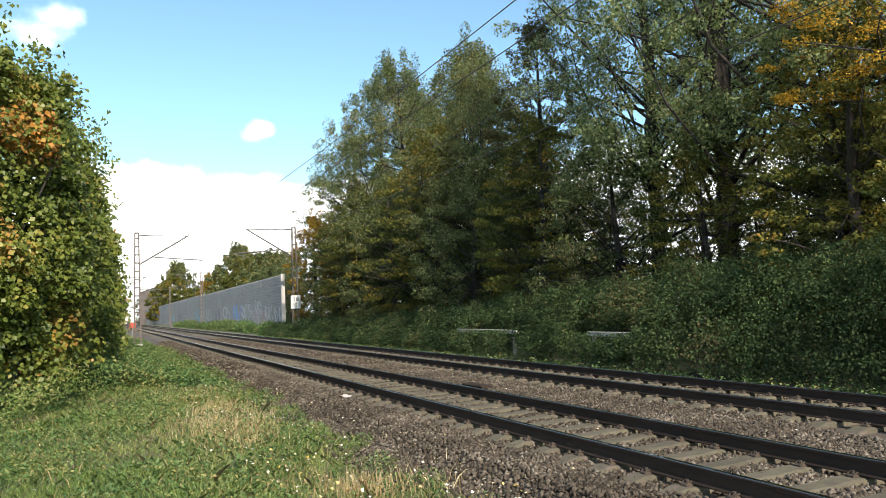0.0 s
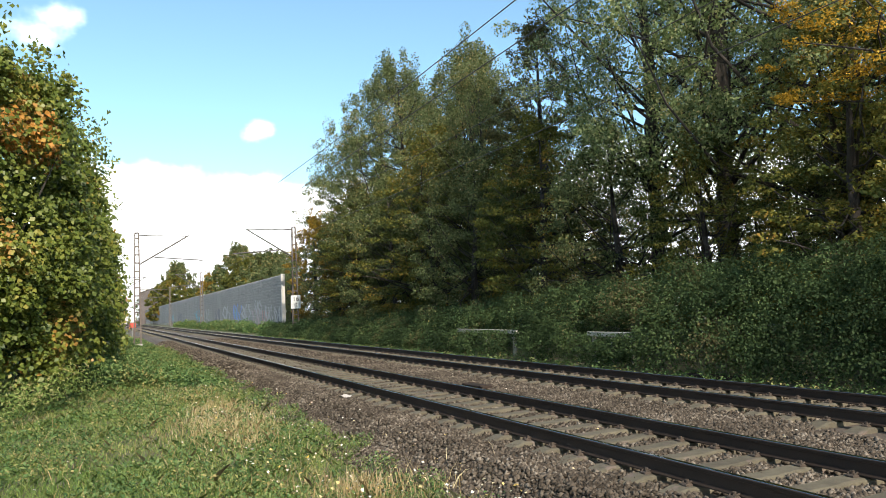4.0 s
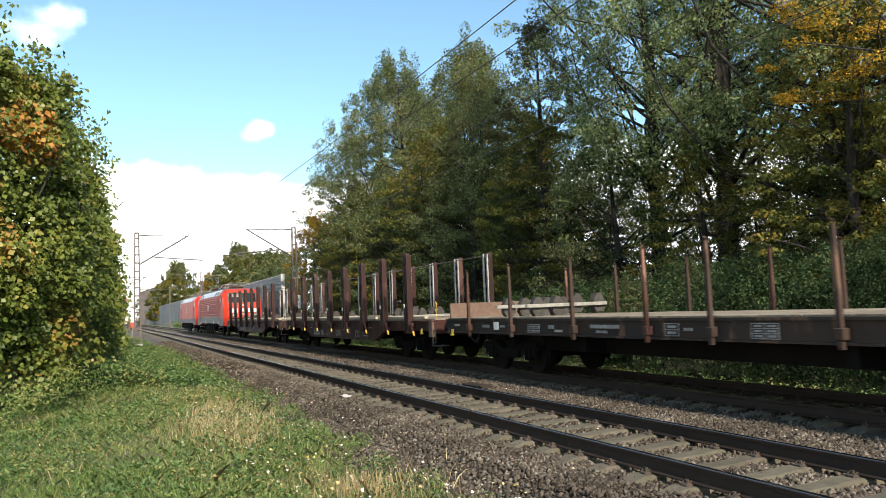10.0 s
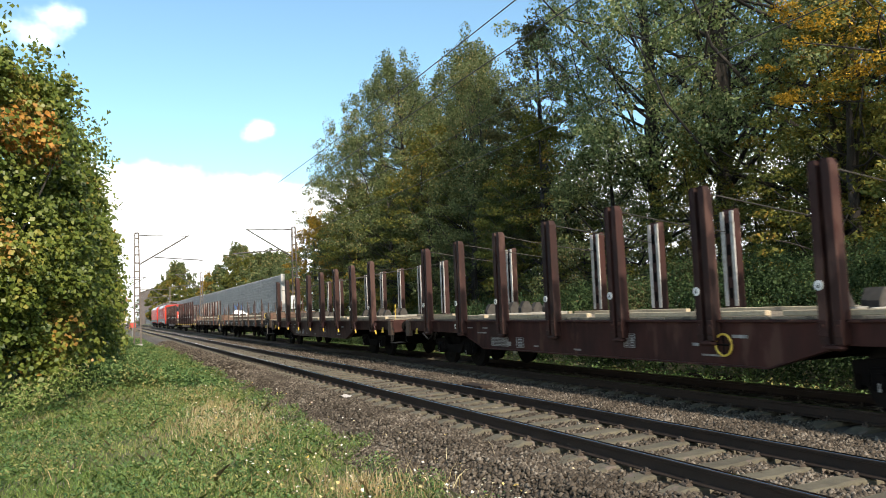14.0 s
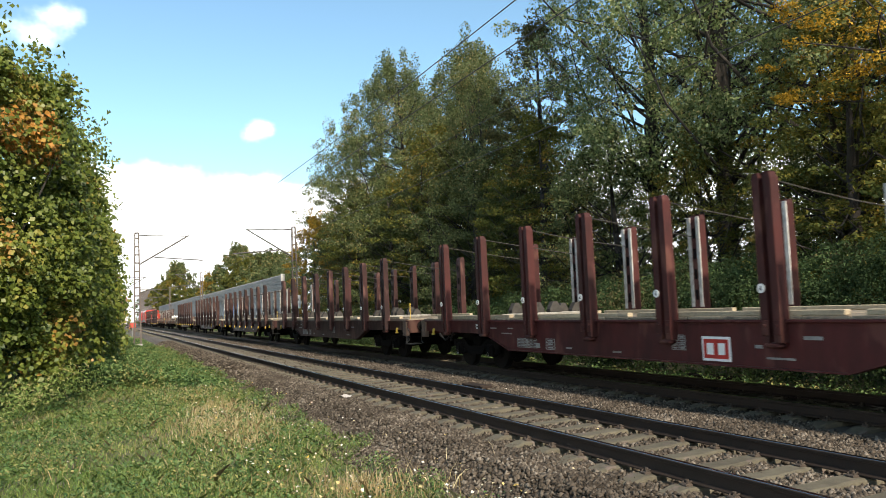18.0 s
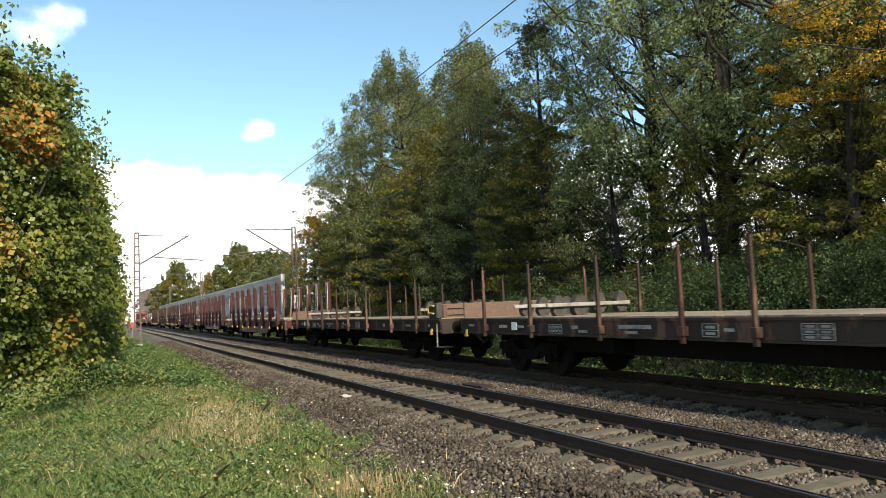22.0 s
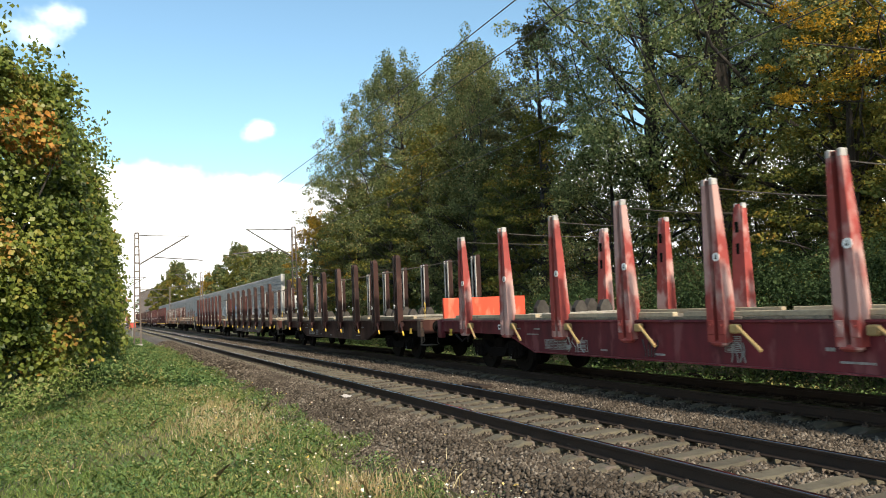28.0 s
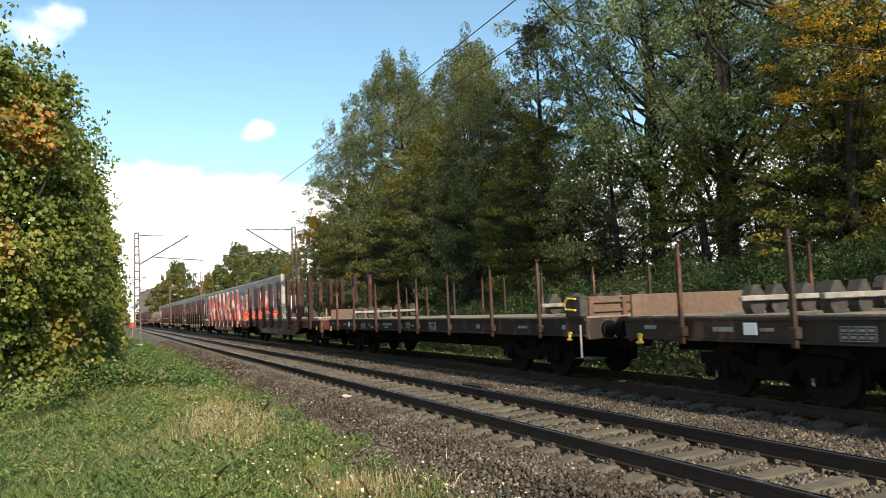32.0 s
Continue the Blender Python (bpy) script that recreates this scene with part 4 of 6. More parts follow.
hp[:, 2] += gr.uniform(0.03, 0.17, len(hp))
tagged(new("meadow_herbs", leaves("meadow_herbs", hp, np.interp(hp[:, 1], [7, 15, 58], [0.037, 0.055, 0.13]), M_HERB, gr, 0.8, 0.6, 0.14)), "ground ivy, nettles and broad-leaved weeds in the grass", "weeds", kind="stuff")
tp = meadow(7600, -1.0, 3.4, 23.5, 98, 1.4)
ii = np.repeat(np.arange(len(tp)), 14)
wp = tp[ii] + gr.normal(0, 0.16, (len(ii), 3))
wp[:, 2] = tp[ii, 2] + gr.uniform(0.1, 1, len(ii)) * np.interp(tp[ii, 0], [-1.1, 0.7, 2.5], [1.15, 0.58, 0.2])
tagged(new("tall_weeds", leaves("tall_weeds", wp, 0.085, M_HERB, gr, 0.6)), "tall green weeds between hedge and trackbed", "weeds", kind="stuff")
sx = np.concatenate([gr.normal(1.97, 0.47, 1600), gr.normal(2.48, 0.45, 900), gr.normal(2.82, 0.45, 800), gr.normal(2.14, 0.55, 700), gr.uniform(-2.2, 3.1, 900)])
sy = np.concatenate([gr.normal(14.05, 1.3, 1600), gr.normal(17.2, 2.0, 900), gr.normal(8.45, 0.6, 800), gr.normal(21.7, 2.6, 700), gr.uniform(7.5, 26, 900)])
stp = np.stack([sx, sy, ground_z(sx, sy)], 1)
tagged(new("dry_grass", blades("dry_grass", stp, 0.21, 0.0042, M_STRAW, gr, 0.6)), "tufts of pale dry straw-coloured grass", "dry grass", kind="stuff")
fx = np.concatenate([gr.uniform(1.6, 4.05, 1300), gr.uniform(-4.5, 3.4, 260), gr.uniform(3.6, 11.6, 110)])
fy = 7.0 + 38 * gr.uniform(0, 1, len(fx)) ** 1.7
fz = ground_z(fx, fy) + np.where(fx < 3.5, gr.uniform(0.06, 0.2, len(fx)), 0.06)
tagged(new("fallen_leaves", leaves("fallen_leaves", np.stack([fx, fy, fz], 1), 0.042, M_FALLEN, gr, 1.4, 0.8, 0.1)), "scattered yellow and white fallen leaves", "leaves", kind="stuff")
wx = 13.58 + gr.normal(0, 0.2, 1500)
wy = 67.4 + 104 * gr.uniform(0, 1, 1500) ** 1.3
ii = np.repeat(np.arange(1500), 14)
wf = np.stack([wx, wy, np.zeros(1500)], 1)[ii] + gr.normal(0, 0.25, (len(ii), 3)) * np.array([0.5, 1, 0])
wf[:, 2] = ground_z(wf[:, 0], wf[:, 1]) + gr.uniform(0, 1, len(ii)) ** 1.5 * (0.95 + 0.5 * wob(wy, wy, 0.4))[ii]
tagged(new("wall_foot_weeds", leaves("wall_foot_weeds", wf, 0.2, M_HERB, gr, 0.5)), "weeds along the foot of the noise barrier", "weeds", kind="stuff")

# ---- far end of the line ----
M_SLATE = mat("dark_slate_cladding", (0.10, 0.085, 0.08), 0.8, 0, (0.07, 0.06, 0.056), 0.5, 3, 0.4)
house = thing("house", "dark clad house with pale eaves beyond the bend", "house", m=Matrix.LocRotScale((16.5, 314.6, 0), None, (1.07, 0.95, 1.1)))
part("wall", Shape().box(-4, 4, -5, 5, -0.5, 11), M_SLATE, house)
part("gable", Shape().prism([(-4.0, 11), (4.0, 11), (4.0, 13.5)], "y", -5.0, 5.0), M_SLATE, house)
part("roof", Shape().rings([[(-4.6, y, 10.7), (4.4, y, 13.7), (4.4, y, 14.1), (-4.7, y, 11.1)] for y in (-5.6, 5.6)]), M_WHITE, house, "pale sloping roof edge")
for k in range(3):
    for z in (2.0, 5.2, 8.2):
        part("window", Shape().box(-4.06, -4.0, -3.6 + k * 3, -2.2 + k * 3, z, z + 1.5), M_FARWALL, house)
for x, y, w, hgt, lab in ((-6.4, 397, 32, 9.8, "pale row of distant houses"), (-42.6, 411, 28, 11, "distant pale block of flats")):
    b = thing("building", lab, "building", m=pose(x, y, 0))
    part("wall", Shape().box(-w / 2, w / 2, -5, 5, -0.5, hgt), M_FARWALL, b)
    part("roof", Shape().prism([(-5.5, hgt), (5.5, hgt), (0, hgt + 3)], "x", -w / 2 - 0.4, w / 2 + 0.4), M_REDBRICK, b)
    for k in range(int(w / 3.2)):
        for z in (1.5, 4.5):
            part("window", Shape().box(-w / 2 + 1 + k * 3.2, -w / 2 + 2.4 + k * 3.2, -5.06, -5.0, z, z + 1.4), M_BLACK, b)
sig = thing("line_signal", "slim signal post with white and red boards beside the line", "signal", m=pose(2.93, 94.2, 0.15))
part("post", Shape().tube((0, 0, -0.6), (0, 0, 2.6), 0.06), M_GALV, sig)
part("board", Shape().box(-0.3, 0.3, -0.1, -0.06, 1.2, 2.6, 0.01), M_WHITE, sig, "white board")
part("red_board", Shape().box(-0.32, 0.32, -0.14, -0.11, 0.6, 1.1, 0.01), mat("red_enamel", (0.55, 0.07, 0.04), 0.5), sig, "red board")

# ---- litter and a branch on the ballast ----
r_ = random.Random(8)
scrap = Shape()
v = [(-0.10 + 0.05 * i + r_.uniform(-0.02, 0.02), -0.2 + 0.1 * j + r_.uniform(-0.04, 0.04), 0.02 + r_.uniform(0, 0.05)) for j in range(5) for i in range(5)]
scrap.add(v, [(j * 5 + i, j * 5 + i + 1, j * 5 + i + 6, j * 5 + i + 5) for j in range(4) for i in range(4)])
sc_ = solid("litter_scrap", scrap, M_FARWALL, "crumpled pale paper scrap lying on the ballast", "litter")
sc_.matrix_world = pose(4.68, 15.86, float(ground_z(4.68, 15.86)) + 0.03, 0, 0, 20)
twig = Shape()
for a, b, r0 in (((0, 0, 0.02), (0.75, 0.5, 0.10), 0.012), ((0.3, 0.2, 0.04), (0.55, -0.1, 0.12), 0.007), ((0.5, 0.33, 0.07), (0.62, 0.7, 0.15), 0.006), ((0.15, 0.1, 0.03), (0.1, 0.4, 0.1), 0.006)):
    limb(twig, a, b, r0, 0.003, hr, 0.3, 5)
tw_ = solid("fallen_branch", twig, M_STRAWBARK, "bare pale twig lying on the ballast shoulder", "branch")
tw_.matrix_world = pose(3.78, 10.55, float(ground_z(3.78, 10.55)) + 0.05, 0, 0, 15)


# ---- the freight train ----
def paint(name, base, dirt, rough=0.55, amount=0.45, spots=None, spec=0.2):
    return mat(name, base, rough, 0, dirt, amount, 5, 0.5, 0.08, 40, spots, 2.6, 0.565, 0.10, axis=(1, 1, 0.4), spec=spec)


M_RED = paint("traffic_red_paint", (0.60, 0.024, 0.006), (0.50, 0.024, 0.010), 0.45, 0.25, None, 0.35)
M_REDWORN = paint("faded_red_paint", (0.47, 0.034, 0.013), (0.34, 0.032, 0.017), 0.5, 0.5, (0.40, 0.075, 0.05), 0.25)
M_REDDARK = paint("shaded_red_paint", (0.26, 0.018, 0.010), (0.2, 0.018, 0.012), 0.5, 0.4)
M_REDPATCH = paint("chalky_pink_paint", (0.50, 0.22, 0.19), (0.42, 0.17, 0.15), 0.6, 0.4)
M_SKIRT = paint("blue_grey_paint", (0.075, 0.088, 0.095), (0.055, 0.062, 0.065), 0.45, 0.4)
M_SILVER = paint("light_grey_roof_paint", (0.29, 0.33, 0.36), (0.22, 0.25, 0.27), 0.35, 0.4, None, 0.5)
M_GRILLE = paint("grey_grille", (0.16, 0.155, 0.145), (0.11, 0.105, 0.10), 0.6, 0.4)
# shade under the train is mixed into the grime and steel colours
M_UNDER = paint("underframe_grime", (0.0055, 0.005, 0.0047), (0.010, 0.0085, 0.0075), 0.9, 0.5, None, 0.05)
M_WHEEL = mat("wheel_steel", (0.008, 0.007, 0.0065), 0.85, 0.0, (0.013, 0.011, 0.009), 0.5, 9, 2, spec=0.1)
M_TREAD = mat("wheel_tread", (0.4, 0.39, 0.38), 0.3, 0.9)
M_BROWN = paint("brown_red_wagon_paint", (0.056, 0.018, 0.0135), (0.026, 0.012, 0.010), 0.65, 0.5, (0.075, 0.036, 0.026))
M_STAKE = paint("dark_brown_stake_paint", (0.042, 0.016, 0.0125), (0.020, 0.0105, 0.009), 0.6, 0.5, (0.07, 0.036, 0.028))
M_STAKERED = paint("reddish_stake_paint", (0.052, 0.018, 0.016), (0.024, 0.012, 0.011), 0.65, 0.5, (0.10, 0.050, 0.042))
M_MAROON = paint("maroon_wagon_paint", (0.085, 0.019, 0.018), (0.045, 0.015, 0.014), 0.6, 0.5, (0.11, 0.04, 0.033))
M_MAROONSTAKE = paint("maroon_stake_paint", (0.062, 0.017, 0.015), (0.032, 0.012, 0.011), 0.6, 0.5, (0.09, 0.036, 0.028))
M_DARK = paint("blackened_wagon_paint", (0.026, 0.0225, 0.020), (0.046, 0.032, 0.024), 0.75, 0.6, (0.12, 0.068, 0.045))
M_POSTDARK = paint("dark_rusty_post", (0.032, 0.022, 0.018), (0.054, 0.033, 0.024), 0.75, 0.6, (0.13, 0.075, 0.05))
M_POSTRUST = paint("rust_red_post", (0.082, 0.034, 0.024), (0.046, 0.026, 0.020), 0.75, 0.6, (0.19, 0.10, 0.07))
M_ROOFRED = paint("maroon_roof_paint", (0.20, 0.030, 0.030), (0.12, 0.03, 0.03), 0.6, 0.5)
M_ORANGE = paint("fresh_red_orange_paint", (0.62, 0.085, 0.045), (0.48, 0.075, 0.045), 0.45, 0.4, (0.55, 0.16, 0.10))
M_ORSTAKE = mat("worn_red_stake_paint", (0.33, 0.062, 0.052), 0.6, 0, (0.22, 0.045, 0.04), 0.5, 7, 0.8, 0.08, 40, (0.44, 0.27, 0.24), 1.5, 0.48, 0.08, axis=(1, 1, 0.6), spec=0.2)
M_TAN = paint("tan_lever_paint", (0.40, 0.28, 0.12), (0.28, 0.19, 0.09))
M_ORSILL = paint("raspberry_wagon_paint", (0.165, 0.026, 0.034), (0.085, 0.022, 0.026), 0.6, 0.5, (0.20, 0.065, 0.07))
M_STRIP = mat("worn_aluminium_strip", (0.48, 0.465, 0.435), 0.6, 0.1, (0.24, 0.225, 0.20), 0.5, 9, 1.2)
M_BAR = mat("weathered_pale_bar", (0.31, 0.295, 0.255), 0.7, 0, (0.15, 0.14, 0.12), 0.5, 9, 2)
M_PLANK = mat("pale_deck_timber", (0.44, 0.36, 0.24), 0.85, 0, (0.29, 0.235, 0.16), 0.5, 14, 1.0, 0.4, 40, (0.20, 0.17, 0.13), 3, 0.62, 0.15)
M_DECK = mat("dull_deck_planks", (0.25, 0.205, 0.145), 0.9, 0, (0.15, 0.125, 0.092), 0.5, 14, 1.0, 0.4, 40, (0.10, 0.085, 0.065), 3, 0.58, 0.18)
M_BOARD = mat("brown_end_board", (0.15, 0.092, 0.062), 0.8, 0, (0.095, 0.06, 0.042), 0.5, 10, 1.0, 0.3, 30)
M_CHOCK = mat("grey_chock_steel", (0.070, 0.064, 0.057), 0.85, 0.0, (0.036, 0.033, 0.029), 0.5, 9, 2, spec=0.2)
M_YELLOW = mat("safety_yellow_paint", (0.66, 0.45, 0.05), 0.55, 0, (0.48, 0.32, 0.06), 0.4, 9, 2)
M_RUST = mat("rust_brown_steel", (0.135, 0.066, 0.042), 0.8, 0, (0.075, 0.043, 0.03), 0.5, 9, 1.4)
M_GLASS = mat("dark_cab_glass", (0.012, 0.014, 0.016), 0.05, 0, None, 0.2, spec=0.5, ior=1.45)
M_LAMP = mat("headlamp_glass", (0.75, 0.75, 0.72), 0.12, 0.3)
M_STENCIL = mat("white_stencil", (0.30, 0.30, 0.285), 0.7, 0, (0.16, 0.155, 0.145), 0.5, 12, 3)
M_LOGORED = mat("logo_red", (0.55, 0.03, 0.02), 0.5)
M_GREENTAG = mat("pale_green_spray", (0.22, 0.27, 0.18), 0.7)

ME = {}


def wheelset_mesh(r, name="wheelset"):
    s = Shape()
    s.tube((-1.0, 0, 0), (1.0, 0, 0), 0.085, None, 10)
    for k in (-1, 1):
        for a, b, q in ((0.68, 0.71, r + 0.028), (0.71, 0.815, r), (0.80, 0.84, r * 0.45)):
            s.tube((k * a, 0, 0), (k * b, 0, 0), q, None, 28)
        s.tube((k * 0.69, 0, r * 0.6), (k * 0.83, 0, r * 0.6), 0.05, None, 8)
        s.tube((k * 0.69, 0, -r * 0.6), (k * 0.83, 0, -r * 0.6), 0.05, None, 8)
    return s.mesh(name, M_WHEEL)


ME["wheel"] = wheelset_mesh(0.46)
ME["drive"] = wheelset_mesh(0.61)


def bogie(parent, y, base=1.8, r=0.46, me="wheel"):
    """A two-axle bogie: side frames, axle boxes, springs and brake gear; its wheelsets turn."""
    f = Shape()
    for k in (-1, 1):
        out = [(-base / 2 - 0.42, 0.52), (-base / 2 - 0.42, 0.70), (-base / 2 + 0.25, 0.74), (-0.35, 0.55), (0.35, 0.55), (base / 2 - 0.25, 0.74), (base / 2 + 0.42, 0.70), (base / 2 + 0.42, 0.52), (base / 2 - 0.3, 0.58), (0.4, 0.34), (-0.4, 0.34), (-base / 2 + 0.3, 0.58)]
        f.prism([(y + a, z) for a, z in out], "x", k * 0.96, k * 1.08)
        for a in (-base / 2, base / 2):
            f.box(k * 0.94, k * 1.13, y + a - 0.17, y + a + 0.17, r - 0.15, r + 0.16, 0.03)
            f.disc((k * 1.14, y + a, r), "x", 0.10, 0.05, 10)
            for q in (-0.26, 0.26):
                f.tube((k * 1.02, y + a + q, r - 0.08), (k * 1.02, y + a + q, r + 0.2), 0.075, None, 8)
    f.box(-1.0, 1.0, y - 0.2, y + 0.2, 0.45, 0.8, 0.03)
    # added solid block that closes the gaps between the wheels to keep them dark
    f.box(-0.62, 0.62, y - base / 2 - 0.3, y + base / 2 + 0.3, 0.36, 0.78, 0.05)
    for k in (-1, 1):
        for a in (-base / 2 - r - 0.1, base / 2 + r + 0.1, -base / 2 + r + 0.1, base / 2 - r - 0.1):
            f.box(k * 0.70, k * 0.84, y + a - 0.05, y + a + 0.05, 0.28, 0.62, 0.02)
    for a in (-base / 2 - 0.35, base / 2 + 0.35):
        f.box(-0.95, 0.95, y + a - 0.06, y + a + 0.06, 0.55, 0.66)
    part("bogie_frame", f, M_UNDER, parent, "grimy bogie frame, blackened for the shade under the train")
    marks = Shape()
    for a in (-base / 2, base / 2):
        marks.box(-1.165, -1.158, y + a - 0.02, y + a + 0.02, r - 0.14, r - 0.03)
    part("axle_box_mark", marks, M_STENCIL, parent, "white tick on the axle boxes")
    for a in (-base / 2, base / 2):
        w = part("wheelset", ME[me], None, parent, "steel wheelset with bright treads", at=(0, y + a, r))
        w["turns"] = r


def buffers(parent, ye, material, pad=0.24):
    for s in (-1, 1):
        e = 1 if ye > 0 else -1
        b = Shape()
        b.disc((s * 0.875, ye + e * 0.03, 1.05), "y", 0.17, 0.06, 14)
        b.tube((s * 0.875, ye + e * 0.04, 1.05), (s * 0.875, ye + e * 0.34, 1.05), 0.125, 0.105, 14)
        b.tube((s * 0.875, ye + e * 0.32, 1.05), (s * 0.875, ye + e * 0.53, 1.05), 0.075, None, 12)
        b.tube((s * 0.875, ye + e * 0.52, 1.05), (s * 0.875, ye + e * 0.605, 1.05), pad, pad * 0.94, 18)
        part("buffer", b, material, parent)


def couple(parent, ye):
    e = 1 if ye > 0 else -1
    c = Shape()
    c.pipe([(0, ye, 1.03), (0, ye + e * 0.22, 1.02), (0, ye + e * 0.36, 1.1), (0, ye + e * 0.3, 1.17)], 0.05, 8)
    c.pipe([(0.1, ye + e * 0.1, 1.0), (0.09, ye + e * 0.4, 0.82), (0, ye + e * 0.58, 0.78), (-0.09, ye + e * 0.4, 0.82), (-0.1, ye + e * 0.1, 1.0)], 0.025)
    part("screw_coupling", c, M_UNDER, parent)
    for x in (-0.35, 0.4):
        h = Shape().pipe([(x, ye, 0.92), (x, ye + e * 0.2, 0.75), (x * 0.8, ye + e * 0.42, 0.58), (x * 0.6, ye + e * 0.56, 0.68)], 0.028)
        part("brake_hose", h, M_BLACK, parent, "black rubber brake hose")


def marks(parent, x, rows, material=None):
    """Stencilled lines that cannot be read: small bars on a side."""
    for y, z, w, h in rows:
        part("stencilled_mark", Shape().box(x - 0.003, x + 0.003, y - w / 2, y + w / 2, z - h / 2, z + h / 2), material or M_STENCIL, parent, "white stencilled mark")


def table(parent, x, y, z, w, h, cols, rows):
    """A stencilled table: outlined fields."""
    s = Shape()
    t = 0.012
    for k in range(rows + 1):
        q = z - h / 2 + h * k / rows
        s.box(x - 0.003, x + 0.003, y - w / 2, y + w / 2, q - t / 2, q + t / 2)
    for k in range(cols + 1):
        q = y - w / 2 + w * k / cols
        s.box(x - 0.003, x + 0.003, q - t / 2, q + t / 2, z - h / 2, z + h / 2)
    for k in range(cols):
        for j in range(rows):
            a, b = y - w / 2 + w * (k + 0.2) / cols, y - w / 2 + w * (k + 0.8) / cols
            c = z - h / 2 + h * (j + 0.5) / rows
            s.box(x - 0.003, x + 0.003, a, b, c - h / rows * 0.22, c + h / rows * 0.22)
    tagged(part("load_table", s, M_STENCIL, parent), "white stencilled load table", kind="stuff")


def chocks(parent, ys, z, low=False):
    """Load cradles: a pale square bar across the deck with a row of upright eight-sided chocks on it."""
    w, h, c = 0.155, 0.45, 0.10
    out = [(-w, 0.1), (-w + c * 0.6, 0), (w - c * 0.6, 0), (w, 0.1), (w, h - 0.17), (w - c, h), (-w + c, h), (-w, h - 0.17)]
    me = ME.setdefault("chock", Shape().prism(out, "y", -0.09, 0.09).mesh("load_chock", M_CHOCK))
    for y in ys:
        lift = 0.01 if low else 0.20
        bar = Shape().box(-1.22, 1.0, y - 0.145, y - 0.06, z + lift, z + lift + 0.085, 0.012)
        part("chock_bar", bar, M_BAR, parent, "pale square bar across the deck")
        for x in (-0.8, -0.15, 0.55) if low else (-0.86, -0.30, 0.26, 0.82):
            o = part("load_chock", me, None, parent, "grey steel eight-sided chock", at=(x + random.uniform(-0.06, 0.06), y + 0.03, z + (random.choice((-0.14, -0.1, -0.06)) if low else random.choice((0.0, 0.0, 0.05)))))
            o.rotation_euler = (0, random.uniform(-0.06, 0.06), random.uniform(-0.1, 0.1))


def yellow_loop(parent, x, y, z):
    p = [(x, y, z), (x, y, z + 0.22), (x, y - 0.05, z + 0.27), (x, y - 0.05, z + 0.46), (x, y, z + 0.52), (x, y + 0.05, z + 0.46), (x, y + 0.05, z + 0.27), (x, y, z + 0.22)]
    part("release_handle", Shape().pipe(p, 0.013, 6), M_YELLOW, parent, "yellow release handle")


def hook(parent, x, y):
    s = Shape().box(x - 0.015, x + 0.02, y - 0.055, y + 0.055, 0.95, 1.01, 0.008)
    s.box(x - 0.035, x + 0.02, y - 0.028, y + 0.028, 0.86, 0.96, 0.008).box(x - 0.045, x + 0.02, y - 0.065, y + 0.065, 0.835, 0.875, 0.008)
    part("rope_hook", s, M_YELLOW, parent, "yellow towing hook")


def stake_mesh(key, taper, material):
    """A double stanchion: two posts joined by a web set back between them, outer face towards -x."""
    if key in ME:
        return ME[key]
    rings = []
    for z, d, h in ((0.90, 0.0, 0.185), (1.45, 0.05, 0.185), (2.4, 0.0, 0.155), (3.30, -0.06, 0.115), (3.40, -0.08, 0.10)) if taper else ((0.92, 0.0, 0.172), (1.35, 0.0, 0.172), (3.24, -0.02, 0.168), (3.33, -0.06, 0.15)):
        i = 0.040 if z < 3.27 else 0.052
        rings.append([(-0.16, -h, z), (-0.16, -i, z), (-0.03, -i, z), (-0.03, i, z), (-0.16, i, z), (-0.16, h, z), (0.02 + d, h, z), (0.02 + d, -h, z)])
    ME[key] = Shape().rings(rings).mesh("stake", material)
    return ME[key]


def stake_fittings(o, x0, material):
    """Foot, bolts and the slots of one stanchion."""
    part("foot", ME.setdefault("foot" + material.name, Shape().box(-0.168, -0.02, -0.15, 0.15, 0.84, 0.925, 0.03).mesh("foot", material)), None, o)
    part("clamp_plate", ME.setdefault("clamp" + material.name, Shape().box(-0.172, -0.155, -0.17, -0.045, 1.02, 1.24, 0.008).box(-0.172, -0.155, 0.045, 0.17, 1.02, 1.24, 0.008).disc((-0.178, -0.11, 1.16), "x", 0.022, 0.02, 8).disc((-0.178, 0.11, 1.16), "x", 0.022, 0.02, 8).mesh("clamp_plate", material)), None, o)
    me = ME.setdefault("slot_out" if x0 < 0 else "slot_in", (Shape().box(-0.040, -0.025, -0.044, 0.044, 0, 0.26) if x0 < 0 else Shape().box(0.0, 0.03, -0.034, 0.034, 0, 0.21)).mesh("slot", M_UNDER))
    for k in range(4):
        part("slot", me, None, o, at=(0, 0, 1.55 + k * 0.43))


def side_marker(parent, x, y, z):
    d = part("marker_disc", Shape().disc((x, y, z), "x", 0.068, 0.012, 18), M_WHITE, parent, "small white disc with a dark sign")
    part("disc_sign", Shape().box(x - 0.011, x - 0.007, y - 0.022, y + 0.022, z - 0.03, z - 0.018).box(x - 0.011, x - 0.007, y - 0.012, y + 0.0, z - 0.03, z + 0.035).box(x - 0.011, x - 0.007, y + 0.008, y + 0.024, z - 0.03, z + 0.005), M_BLACK, d)


